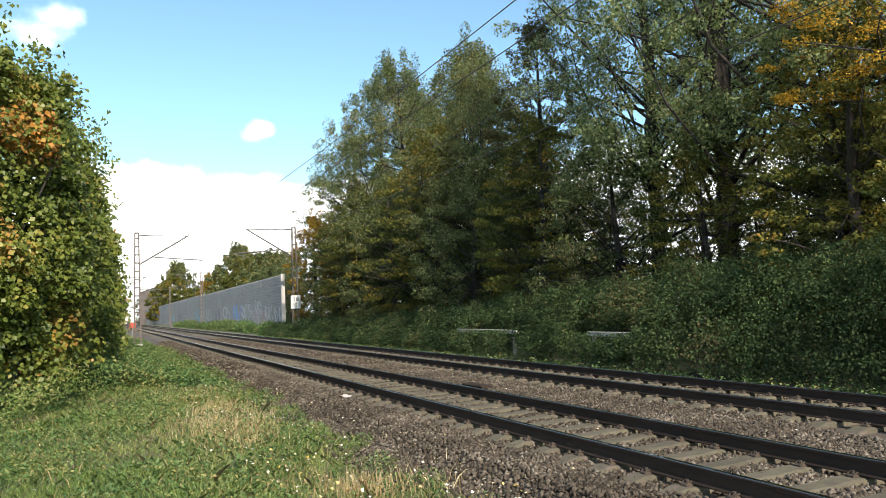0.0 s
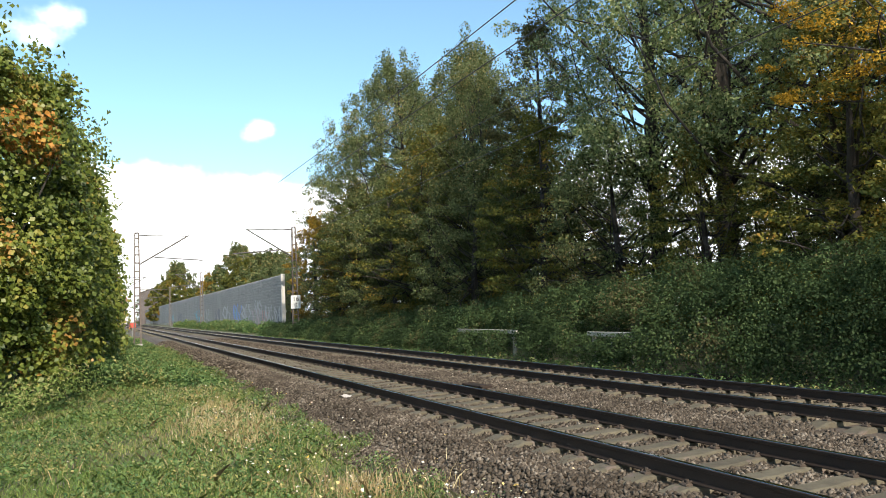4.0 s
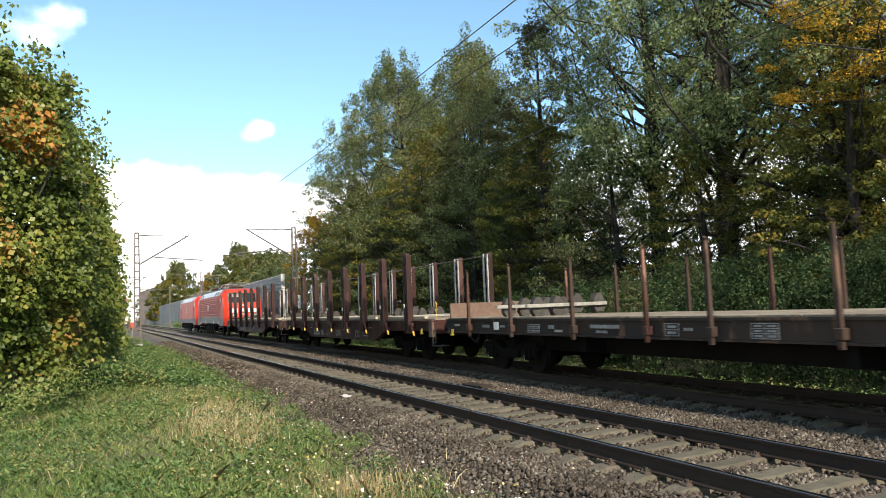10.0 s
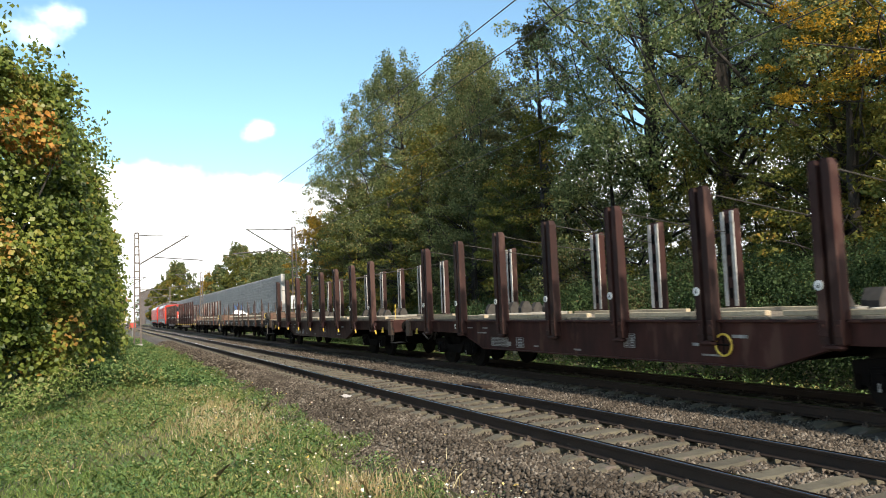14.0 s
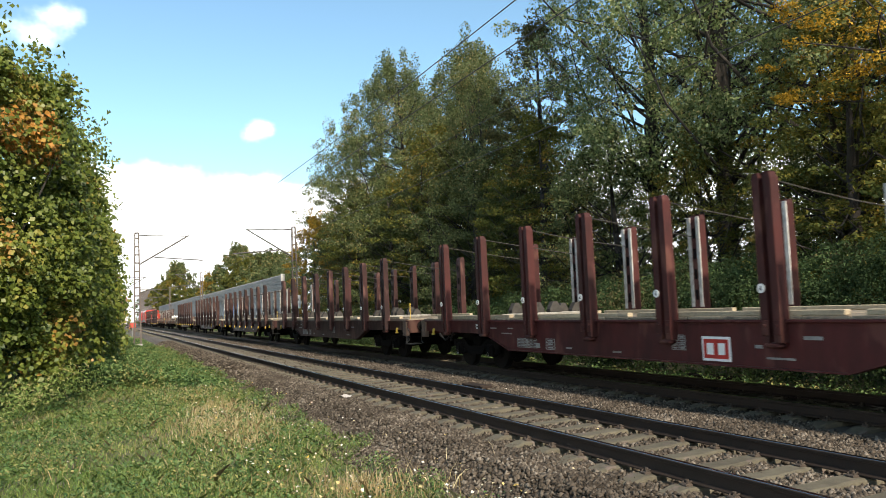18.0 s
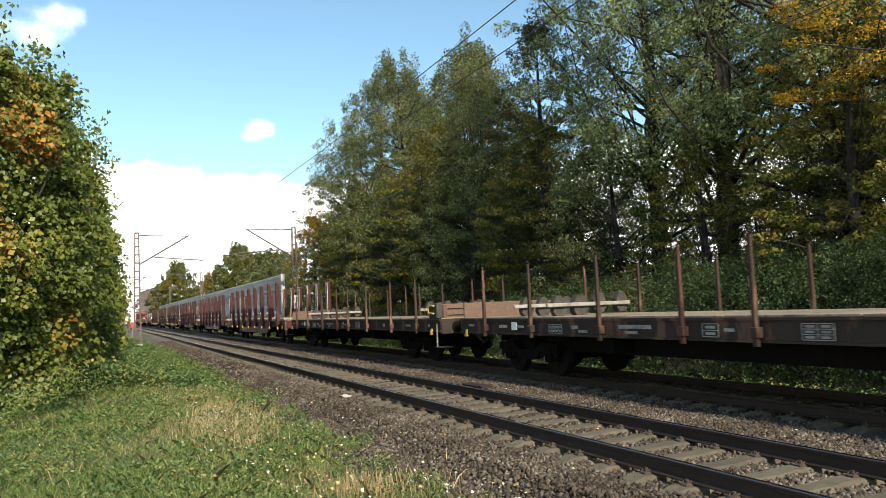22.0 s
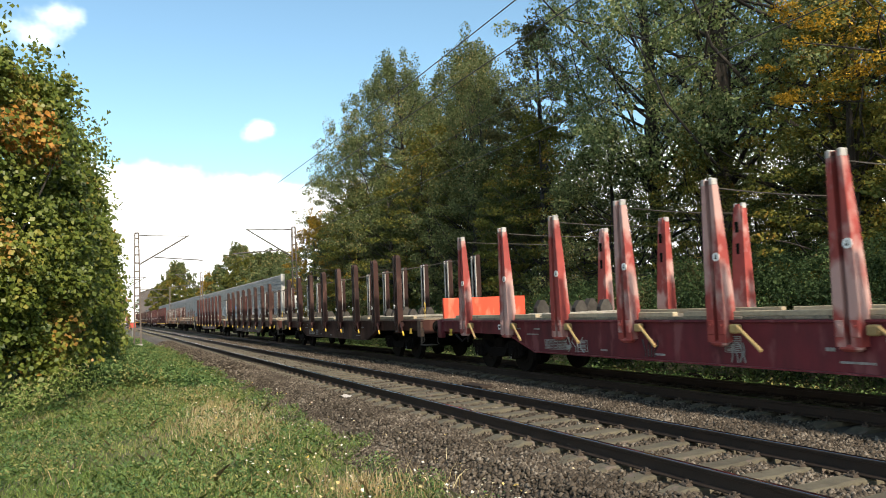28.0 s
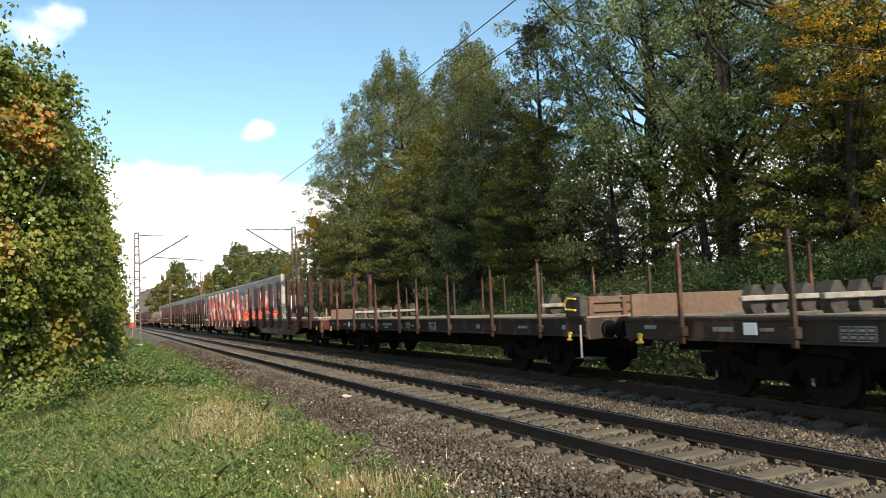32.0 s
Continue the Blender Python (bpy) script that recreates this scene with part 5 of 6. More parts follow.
def stake_wagon(label, sill_m, stake_m, stake_key, levers, strips, wheel, ends=False, taper=False, lever_m=None):
    """Four-axle stake wagon for logs, 20.66 m over its buffers, near side towards -x."""
    w = thing("stake_wagon", label, "freight wagon", "wagons of the train")
    E = 9.71
    sill = [(-E, 1.20), (-E, 0.94), (-5.6, 0.90), (-4.45, 0.56), (4.45, 0.56), (5.6, 0.90), (E, 0.94), (E, 1.20)]
    for s in (-1, 1):
        part("side_sill", Shape().prism(sill, "x", s * 1.30, s * 1.36), sill_m, w)
        part("sill_flange", Shape().box(s * 1.28, s * 1.42, -E, E, 1.20, 1.24, 0.008), sill_m, w)
        part("lower_flange", Shape().prism([(-5.6, 0.90), (-4.45, 0.56), (4.45, 0.56), (5.6, 0.90), (5.6, 0.88), (4.45, 0.535), (-4.45, 0.535), (-5.6, 0.88)], "x", s * 1.24, s * 1.41), sill_m, w)
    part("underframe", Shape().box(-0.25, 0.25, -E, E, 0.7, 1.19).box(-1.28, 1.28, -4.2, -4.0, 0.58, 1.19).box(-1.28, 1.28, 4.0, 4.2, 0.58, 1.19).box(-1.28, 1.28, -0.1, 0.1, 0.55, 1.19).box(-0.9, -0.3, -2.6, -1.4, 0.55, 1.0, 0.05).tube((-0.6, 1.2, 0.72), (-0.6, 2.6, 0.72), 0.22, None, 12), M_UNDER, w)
    n = 26
    for k in range(n):
        y0 = -E + 2 * E * k / n
        me = ME.setdefault("plank", Shape().box(-1.33, 1.33, 0.008, 2 * E / n - 0.008, 1.24, 1.29, 0.008).mesh("deck_plank", M_DECK))
        part("deck_plank", me, None, w, at=(0, y0, random.uniform(-0.003, 0.003)))
    for s in (-1, 1):
        for a in (-6.8, -2.3, 2.15, 6.6):
            part("deck_edge_beam", Shape().box(s * 1.20, s * 1.32, a - 2.1, a + 2.1, 1.29, 1.37, 0.01), M_PLANK, w)
    for e in (-1, 1):
        part("headstock", Shape().box(-1.33, 1.33, e * E, e * (E - 0.14), 0.84, 1.255, 0.02), sill_m, w)
        buffers(w, e * E, M_UNDER)
        couple(w, e * E)
        part("corner_bracket", Shape().box(-1.43, -1.30, e * (E - 0.02), e * (E - 0.28), 0.76, 1.26, 0.015), M_BOARD if not taper else sill_m, w, "rust-coloured corner bracket")
        hook(w, -1.40, e * 8.85)
        part("shunter_grip", Shape().pipe([(-1.38, e * (E + 0.02), 1.0), (-1.38, e * (E + 0.12), 0.95), (-1.38, e * (E + 0.12), 0.62), (-1.38, e * (E + 0.02), 0.58)], 0.016), M_CHOCK, w)
    part("step_board", Shape().box(-1.42, -1.05, -E + 0.1, -E - 0.35, 0.50, 0.53, 0.008).box(-1.40, -1.36, -E + 0.1, -E + 0.06, 0.5, 0.9), M_CHOCK, w, "grey shunter's step")
    me = stake_mesh(stake_key, taper, stake_m)
    st = []
    for k in range(8):
        y = -7.86 + 2.245 * k
        for s in (-1, 1):
            o = part("stake", me, None, w, at=(s * 1.35, y, 0))
            if s > 0:
                o.rotation_euler = (0, 0, math.pi)
            stake_fittings(o, s, stake_m)
            if strips and (s > 0):
                for q in (-0.125, 0.125):
                    part("wear_strip", ME.setdefault("strip", Shape().box(0.0, 0.035, -0.045, 0.045, 1.4, 3.29, 0.005).mesh("wear_strip", M_STRIP)), None, o, "pale worn strip", at=(0, q, 0))
            if taper:
                part("stake_tip", ME.setdefault("tip", Shape().box(-0.164, -0.05, -0.118, -0.052, 3.31, 3.42, 0.01).box(-0.164, -0.05, 0.052, 0.118, 3.31, 3.42, 0.01).mesh("stake_tip", M_STRIP)), None, o, "pale worn tip")
        side_marker(w, -1.515, y + 0.125 if not taper else y - 0.1, 1.69 if not taper else 2.2)
        a, b = (2.86, 3.22) if levers and not taper else (3.28, 3.22) if taper else (3.24, 2.88)
        sag = random.uniform(0.0, 0.03)
        part("lashing_chain", Shape().pipe([(-1.28, y, a), (-0.5, y, a + (b - a) * 0.3 - sag), (0.4, y, a + (b - a) * 0.66 - sag), (1.28, y, b)], 0.011, 5), M_CHOCK, w, "taut chain between opposite stakes")
        if levers:
            lv = part("tension_lever", Shape().pipe([(-1.42, y - 0.32, 1.16), (-1.53, y - 0.44, 1.15), (-1.62, y - 0.84, 0.90)], 0.026, 7).box(-1.50, -1.38, y - 0.40, y - 0.24, 1.04, 1.18, 0.02), lever_m or M_STAKERED, w, "lashing lever with a yellow grip")
            part("lever_grip", Shape().tube((-1.615, y - 0.82, 0.912), (-1.645, y - 0.97, 0.815), 0.029, None, 8), M_YELLOW if not taper else M_TAN, lv)
    chocks(w, (-5.9, -5.3, 4.4, 5.1), 1.29, True)
    yellow_loop(w, -1.0, -9.05, 1.26)
    for y in (-6.87, 6.87):
        bogie(w, y)
    marks(w, -1.365, [(5.24, 1.05, 0.3, 0.03), (4.39, 1.05, 0.25, 0.03), (4.58, 0.93, 0.5, 0.03), (3.18, 0.69, 0.16, 0.1), (-2.99, 0.85, 0.14, 0.05), (-3.37, 0.69, 0.5, 0.03), (0.37, 0.65, 0.25, 0.035), (1.96, 0.67, 0.2, 0.035), (-3.93, 0.99, 0.3, 0.05)])
    table(w, -1.366, 3.65, 0.73, 0.85, 0.2, 5, 3)
    table(w, -1.366, 2.67, 0.73, 0.34, 0.22, 1, 3)
    table(w, -1.366, -1.3, 0.87, 0.32, 0.24, 2, 4)
    lab = part("label_holder", Shape().box(-1.372, -1.364, 6.0, 6.18, 1.02, 1.14, 0.002), M_WHITE, w, "white paper label")
    part("label_print", Shape().box(-1.376, -1.373, 6.03, 6.15, 1.06, 1.10), M_CHOCK, lab)
    if wheel:
        p = [(-1.42, -3.65 + 0.165 * math.cos(a), 0.86 + 0.165 * math.sin(a)) for a in [k * 2 * math.pi / 16 for k in range(17)]]
        hw = part("brake_handwheel", Shape().pipe(p, 0.018, 6), M_YELLOW, w, "yellow brake handwheel")
        part("spokes", Shape().tube((-1.42, -3.81, 0.86), (-1.42, -3.49, 0.86), 0.012).tube((-1.42, -3.65, 0.70), (-1.42, -3.65, 1.02), 0.012).tube((-1.42, -3.65, 0.86), (-1.33, -3.65, 0.86), 0.02), M_UNDER, hw)
    if ends:
        for e in (-1, 1):
            wl_ = part("end_wall", Shape().box(-1.32, 1.32, e * 9.45, e * 9.55, 1.25, 1.86, 0.015), M_ORANGE, w, "low red-orange end wall")
            for x in (-1.2, -0.45, 0.3, 1.05):
                part("rib", Shape().box(x - 0.07, x + 0.07, e * 9.55, e * 9.63, 1.25, 1.82, 0.015), M_ORANGE, wl_)
            part("rib", Shape().box(-1.25, 1.25, e * 9.55, e * 9.61, 1.74, 1.82, 0.012), M_ORANGE, wl_)
        part("grab_handle", Shape().pipe([(-1.2, -9.62, 1.58), (-1.2, -9.71, 1.7), (-0.95, -9.71, 1.7), (-0.9, -9.62, 1.58)], 0.02), M_ORANGE, w)
    return w


def flat_wagon(label):
    """Four-axle flat wagon, 19.9 m over its buffers, with slim stakes and low end boards."""
    w = thing("flat_wagon", label, "freight wagon", "wagons of the train")
    E = 9.33
    for s in (-1, 1):
        part("side_sill", Shape().prism([(s * 1.38, 0.91), (s * 1.44, 0.91), (s * 1.44, 0.94), (s * 1.40, 0.95), (s * 1.40, 1.22), (s * 1.44, 1.23), (s * 1.44, 1.275), (s * 1.36, 1.275)], "y", -E, E), M_DARK, w)
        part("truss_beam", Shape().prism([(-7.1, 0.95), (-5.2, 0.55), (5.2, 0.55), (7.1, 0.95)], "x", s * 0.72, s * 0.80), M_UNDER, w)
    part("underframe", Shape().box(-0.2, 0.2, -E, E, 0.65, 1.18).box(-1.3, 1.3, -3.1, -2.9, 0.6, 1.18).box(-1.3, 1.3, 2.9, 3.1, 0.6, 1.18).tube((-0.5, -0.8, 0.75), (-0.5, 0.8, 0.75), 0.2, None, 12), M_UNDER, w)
    n = 24
    for k in range(n):
        me = ME.setdefault("flatplank", Shape().box(-1.36, 1.36, 0.008, 2 * E / n - 0.008, 1.275, 1.31, 0.006).mesh("deck_plank", M_DECK))
        part("deck_plank", me, None, w, at=(0, -E + 2 * E * k / n, random.uniform(-0.003, 0.002)))
    for i, y in enumerate((-7.75, -5.55, -3.02, -0.76, 0.76, 3.02, 5.55, 7.75)):
        for s in (-1, 1):
            k = "post%d" % (i % 3)
            if k not in ME:
                q = Shape().rings([[(-0.035 * t, -0.033 * t, z), (0.035 * t, -0.033 * t, z), (0.035 * t, 0.033 * t, z), (-0.035 * t, 0.033 * t, z)] for z, t in ((0.86, 1.0), (1.4, 1.0), (2.2, 0.8), (2.48, 0.62))])
                q.pipe([(0, 0, 2.45), (0, -0.03, 2.51), (0, 0.03, 2.54)], 0.018, 5).box(-0.05, 0.08, -0.07, 0.07, 0.98, 1.14, 0.012)
                ME[k] = q.mesh("stake", (M_POSTDARK, M_POSTRUST, M_POSTDARK)[i % 3])
            part("stake", ME[k], None, w, at=(s * 1.50, y, 0))
    for e in (-1, 1):
        part("headstock", Shape().box(-1.36, 1.36, e * E, e * (E - 0.14), 0.85, 1.285, 0.02), M_DARK, w)
        buffers(w, e * E, M_UNDER)
        couple(w, e * E)
        hook(w, -1.47, e * 8.85)
        ew = part("end_board", Shape().box(-1.36, 1.36, e * 9.16, e * 9.22, 1.30, 1.70, 0.01), M_BOARD, w, "low brown wooden end board")
        for x in (-1.22, -0.4, 0.4, 1.22):
            part("rib", Shape().box(x - 0.06, x + 0.06, e * 9.22, e * 9.30, 1.29, 1.68, 0.012), M_RUST if e < 0 else M_BOARD, ew)
        for z in (1.42, 1.60):
            part("rib", Shape().box(-1.3, 1.3, e * 9.22, e * 9.27, z - 0.03, z + 0.03), M_BOARD, ew)
    part("end_bracket", Shape().box(-1.50, -1.30, -9.32, -8.75, 1.29, 1.73, 0.03), M_CHOCK, w, "grey folding bracket")
    part("release_handle", Shape().pipe([(-1.53, -9.2, 1.66), (-1.55, -8.94, 1.68), (-1.56, -8.85, 1.58), (-1.56, -8.88, 1.46), (-1.54, -9.2, 1.44)], 0.024, 6), M_YELLOW, w, "bent yellow release handle")
    part("step_board", Shape().box(-1.5, -1.1, -E + 0.3, -E - 0.2, 0.48, 0.51, 0.008), M_CHOCK, w, "grey shunter's step")
    part("grab_rail", Shape().tube((-1.48, -E + 0.08, 0.5), (-1.48, -E + 0.08, 1.15), 0.022), M_GALV, w, "pale upright grab rail")
    chocks(w, (-8.2, -7.3, 5.4, 6.85), 1.31)
    for y in (-6.5, 6.5):
        bogie(w, y)
    marks(w, -1.443, [(8.6, 1.12, 0.3, 0.06), (6.92, 1.1, 0.4, 0.07), (6.08, 1.1, 0.25, 0.05), (3.93, 1.1, 0.22, 0.07), (3.65, 1.02, 0.3, 0.05), (2.06, 1.12, 0.9, 0.07), (2.15, 1.02, 0.35, 0.05), (-0.19, 1.09, 0.2, 0.05), (-4.68, 1.09, 0.18, 0.1), (-6.92, 1.09, 0.4, 0.06), (-8.6, 1.1, 0.12, 0.09)])
    table(w, -1.443, 4.65, 1.06, 0.5, 0.18, 4, 2)
    table(w, -1.443, 0.2, 1.08, 0.34, 0.2, 1, 2)
    table(w, -1.443, -1.75, 1.08, 0.5, 0.22, 2, 3)
    lab = part("label_holder", Shape().box(-1.452, -1.444, 6.25, 6.5, 1.02, 1.2, 0.002), M_WHITE, w, "white paper label")
    return w


def front_y(z):
    return float(np.interp(z, [0.74, 1.4, 2.12, 2.48, 3.18, 3.40, 3.49, 3.55], [9.02, 9.15, 9.08, 8.90, 8.57, 8.40, 8.05, 7.2]))


def locomotive(label, body_m, ribbed):
    """Four-axle electric locomotive, 19.58 m over its buffers."""
    w = thing("electric_locomotive", label, "locomotive", "locomotives of the train")
    lv = [(0.985, 1.49), (1.4, 1.5), (2.12, 1.5), (2.48, 1.5), (3.08, 1.5), (3.18, 1.44), (3.40, 1.24), (3.49, 1.12), (3.55, 0.9)]

    def ring(z, wd):
        f = front_y(z)
        k = wd / 1.5
        h = [(0, f), (min(0.7, wd * 0.6), f - 0.02), (min(1.08, wd * 0.8), f - 0.07), (min(1.18, wd * 0.9), f - 0.12), (wd, f - 0.36)]
        return [(x, y, z) for x, y in h] + [(x, -y, z) for x, y in reversed(h)] + [(-x, -y, z) for x, y in h[1:]] + [(-x, y, z) for x, y in reversed(h[1:])]
    part("body", Shape().rings([ring(z, wd) for z, wd in lv]), body_m, w, "red steel body" if not ribbed else "faded red steel body")
    for e in (-1, 1):
        f = front_y(0.9)
        foot = [(-1.49, e * 6.95), (-1.49, e * (f - 0.36)), (-1.18, e * (f - 0.12)), (1.18, e * (f - 0.12)), (1.49, e * (f - 0.36)), (1.49, e * 6.95)]
        part("end_apron", Shape().prism(foot, "z", 0.79, 0.985), body_m, w)
    for s in (-1, 1):
        a = 1.5 if ribbed else 1.36
        low = [(-8.70, 0.78), (-7.0, 0.78), (-5.9, 0.97), (5.9, 0.97), (7.0, 0.78), (8.70, 0.78), (8.78, 1.38), (6.3, 1.39), (6.2, a), (-6.2, a), (-6.3, 1.39), (-8.78, 1.38)]
        part("skirt", Shape().prism(low, "x", s * 1.495, s * 1.507), M_SKIRT, w, "blue grey lower band")
        out = [(s * 1.506, 3.082), (s * 1.322, 3.392), (s * 1.10, 3.535), (s * 1.08, 3.50), (s * 1.29, 3.36), (s * 1.48, 3.07)]
        rp = part("roof_side", Shape().prism(out, "y", -6.3 if ribbed else -6.2, 6.6 if ribbed else 7.7), M_SILVER, w, "light grey sloping roof side")
        for a, b in ((-6.1, -5.2), (5.6, 6.5), (6.6, 7.3)) if not ribbed else ((-6.15, -5.0), (-4.9, -3.7), (4.1, 5.3), (5.4, 6.5)):
            q = Shape().rings([[(s * 1.46, y, 3.14), (s * 1.33, y, 3.364), (s * 1.342, y, 3.372), (s * 1.472, y, 3.148)] for y in (a, b)])
            part("roof_grille", q, M_GRILLE, rp, "dark ventilation grille")
            fr = Shape()
            for y in (a, b):
                fr.rings([[(s * 1.465, y + o, 3.13), (s * 1.325, y + o, 3.374), (s * 1.342, y + o, 3.384), (s * 1.482, y + o, 3.14)] for o in (-0.03, 0.03)])
            part("grille_frame", fr, M_SILVER, rp)
        for k in range(7):
            y = -6.0 + 2.0 * k
            part("roof_step", Shape().box(s * 1.49, s * 1.53, y - 0.03, y + 0.03, 3.02, 3.14), M_GRILLE, w)
        if ribbed:
            for k in range(9):
                z = 1.66 + k * 0.155
                pr = [(s * 1.498, z - 0.062), (s * 1.536, z - 0.030), (s * 1.540, z), (s * 1.536, z + 0.030), (s * 1.498, z + 0.062)]
                part("side_rib", Shape().prism(pr, "y", -6.2, 6.2), body_m, w)
        for e in (-1, 1):
            fr = part("cab_window", Shape().box(s * 1.498, s * 1.508, e * 7.42, e * 8.05, 2.47, 3.04, 0.05), M_BLACK, w, "cab side window")
            part("pane", Shape().box(s * 1.508, s * 1.514, e * 7.46, e * 8.01, 2.51, 3.0, 0.003), M_GLASS, fr, "dark glass")
            d = part("cab_door", Shape().box(s * 1.499, s * 1.511, e * 6.40, e * 7.16, 1.40, 3.0, 0.006), body_m, w, "cab door")
            for y in (6.28, 7.27):
                part("handrail", Shape().pipe([(s * 1.5, e * y, 1.2), (s * 1.555, e * y, 1.24), (s * 1.555, e * y, 2.62), (s * 1.5, e * y, 2.66)], 0.013), M_ROOFRED, d, "slim red-brown handrail")
            # flat discs, their darker red painting the shade inside the handle cups
            for z in (1.83, 2.2):
                cup = part("handle_recess", Shape().disc((s * 1.512, e * 7.02, z), "x", 0.115, 0.006, 18), M_REDDARK, d, "flat disc in dark red for the shaded handle cup")
                part("door_handle", Shape().tube((s * 1.53, e * 6.99, z - 0.07), (s * 1.53, e * 7.09, z - 0.03), 0.012), M_GALV, cup)
            part("step_recess", Shape().box(s * 1.506, s * 1.513, e * 6.5, e * 6.95, 1.03, 1.2, 0.01), M_BLACK, d)
            for z in (0.42, 0.68):
                part("cab_step", Shape().box(s * 1.25, s * 1.5, e * 6.45, e * 7.0, z - 0.02, z + 0.01), M_GALV, w, "pale edged cab step")
            part("step_hanger", Shape().box(s * 1.42, s * 1.46, e * 6.44, e * 6.5, 0.4, 0.85).box(s * 1.42, s * 1.46, e * 6.95, e * 7.01, 0.4, 0.85), M_UNDER, w)
        yo = -0.85 if ribbed else -0.9
        lg = part("emblem", Shape().box(s * 1.506, s * 1.542 if ribbed else s * 1.512, yo + 0.95, yo + 1.65, 2.03, 2.48, 0.002), M_WHITE, w, "white emblem plate with a red border")
        x0 = s * (1.543 if ribbed else 1.513)
        for a, b, c, d in ((1.0, 1.6, 2.07, 2.09), (1.0, 1.6, 2.42, 2.44), (1.0, 1.03, 2.09, 2.42), (1.57, 1.6, 2.09, 2.42), (1.10, 1.25, 2.14, 2.37), (1.34, 1.49, 2.14, 2.37)):
            part("emblem_figure", Shape().box(x0, x0 + s * 0.003, yo + a, yo + b, c, d), M_LOGORED, lg)
        marks(w, s * 1.510, [(2.6, 1.26, 0.8, 0.04), (2.4, 1.19, 0.45, 0.025), (-2.2, 1.26, 0.4, 0.03), (-3.0, 1.26, 0.25, 0.03), (-4.3, 1.33, 0.16, 0.05), (-4.6, 1.30, 0.12, 0.04), (-4.6, 1.24, 0.12, 0.04), (-4.6, 1.18, 0.12, 0.04), (5.9, 1.12, 0.3, 0.03), (7.4, 1.15, 0.25, 0.03), (-7.5, 1.35, 0.09, 0.14)])
        if ribbed:
            part("paint_patch", Shape().box(s * 1.499, s * 1.5035, -8.35, -7.75, 1.4, 1.75), M_REDPATCH, w, "chalky pink repainted patch")
            num = words("2", 0.17, pose(s * 1.503, -7.6, 1.45, 90, 0, 90 * s), w, "class_figure", 0.002)
            num.data.materials.append(M_STENCIL)
            part("side_lamp", Shape().box(s * 1.5, s * 1.55, -6.22, -6.08, 2.98, 3.05, 0.01), M_LOGORED, w, "small red side lamp")
            for y in (-5.9, -3.2, 6.2, 2.9):
                part("data_plate", Shape().box(s * 1.508, s * 1.513, y - 0.14, y + 0.14, 0.92, 1.12), M_WHITE, w, "small white data plate")

    for e in (-1, 1):
        def at(x, z, o=0.0):
            a = abs(x)
            return (x, e * (front_y(z) + o - (0.02 * a / 0.7 if a < 0.7 else 0.02 + 0.05 * (a - 0.7) / 0.38)), z)

        def slab(x0, x1, z0, z1, o=0.012, t=0.02):
            x0, x1 = min(x0, x1), max(x0, x1)
            xs_ = [x0] + [b for b in (-0.7, 0.0, 0.7) if x0 < b < x1] + [x1]
            c = [(x, z0) for x in xs_] + [(x, z1) for x in reversed(xs_)]
            n = len(xs_)
            v = [at(x, z, o - t) for x, z in c] + [at(x, z, o) for x, z in c]
            m = 2 * n
            f = [(i, i + 1, i + 1 + m, i + m) for i in range(m - 1)] + [(m - 1, 0, m, 2 * m - 1)]
            for i in range(n - 1):
                q = (i, i + 1, m - 2 - i, m - 1 - i)
                f += [q, tuple(k + m for k in q)]
            return Shape().add(v, f)
        for x0, x1 in ((-1.04, -0.035), (0.035, 1.04)):
            g = part("windscreen", slab(x0, x1, 2.50, 3.15), M_GLASS, w, "dark raked windscreen pane")
            part("wiper", Shape().tube(at((x0 + x1) / 2 + 0.05, 2.36, 0.03), at((x0 + x1) / 2 + 0.3, 2.62, 0.03), 0.016, None, 5), M_BLACK, g)
        if ribbed:
            part("sun_blind", slab(-1.02, -0.06, 2.88, 3.13, 0.0135, 0.004), M_BAR, w, "pale roller blind behind the windscreen")
        for x in (-0.9, 0.0, 0.9):
            part("grab_strip", slab(x - 0.13, x + 0.13, 2.34, 2.365, 0.02), M_REDDARK, w)
        part("screen_surround", slab(-1.08, 1.08, 2.46, 3.19, 0.004), M_BLACK, w)
        for x0, x1 in ((-1.08, -0.40), (0.40, 1.08)):
            part("front_band", slab(x0, x1, 1.75, 2.03, 0.008), M_WHITE, w, "white front band")
        lg = part("emblem", slab(-0.21, 0.21, 1.76, 2.04, 0.009), M_WHITE, w, "white emblem plate")
        part("emblem_figure", slab(-0.185, 0.185, 1.785, 2.015, 0.012, 0.01), M_LOGORED, lg)
        part("emblem_figure", slab(-0.13, -0.02, 1.83, 1.97, 0.015, 0.01), M_WHITE, lg)
        part("emblem_figure", slab(0.02, 0.13, 1.83, 1.97, 0.015, 0.01), M_WHITE, lg)
        part("running_plate", slab(-0.27, 0.27, 1.57, 1.66, 0.008), M_STENCIL, w, "illegible white running plate")
        top = Vector(at(0, 2.26, 0.02))
        part("marker_lamp", Shape().tube(top, top + Vector((0, e * 0.04, 0)), 0.07, None, 12), M_LAMP, w)
        for s in (-1, 1):
            h = part("headlight_box", slab(s * 0.66, s * 1.03, 1.46, 1.63, 0.02), M_BLACK, w, "twin headlight housing")
            for x in (0.76, 0.93):
                c = Vector(at(s * x, 1.545, 0.022))
                part("lamp", Shape().tube(c, c + Vector((0, e * 0.02, 0)), 0.066, None, 14), M_LAMP, h, "clear round lamp")
        part("buffer_beam", Shape().box(-1.0, 1.0, e * 8.85, e * 9.165, 0.78, 1.36, 0.02), M_BLACK, w)
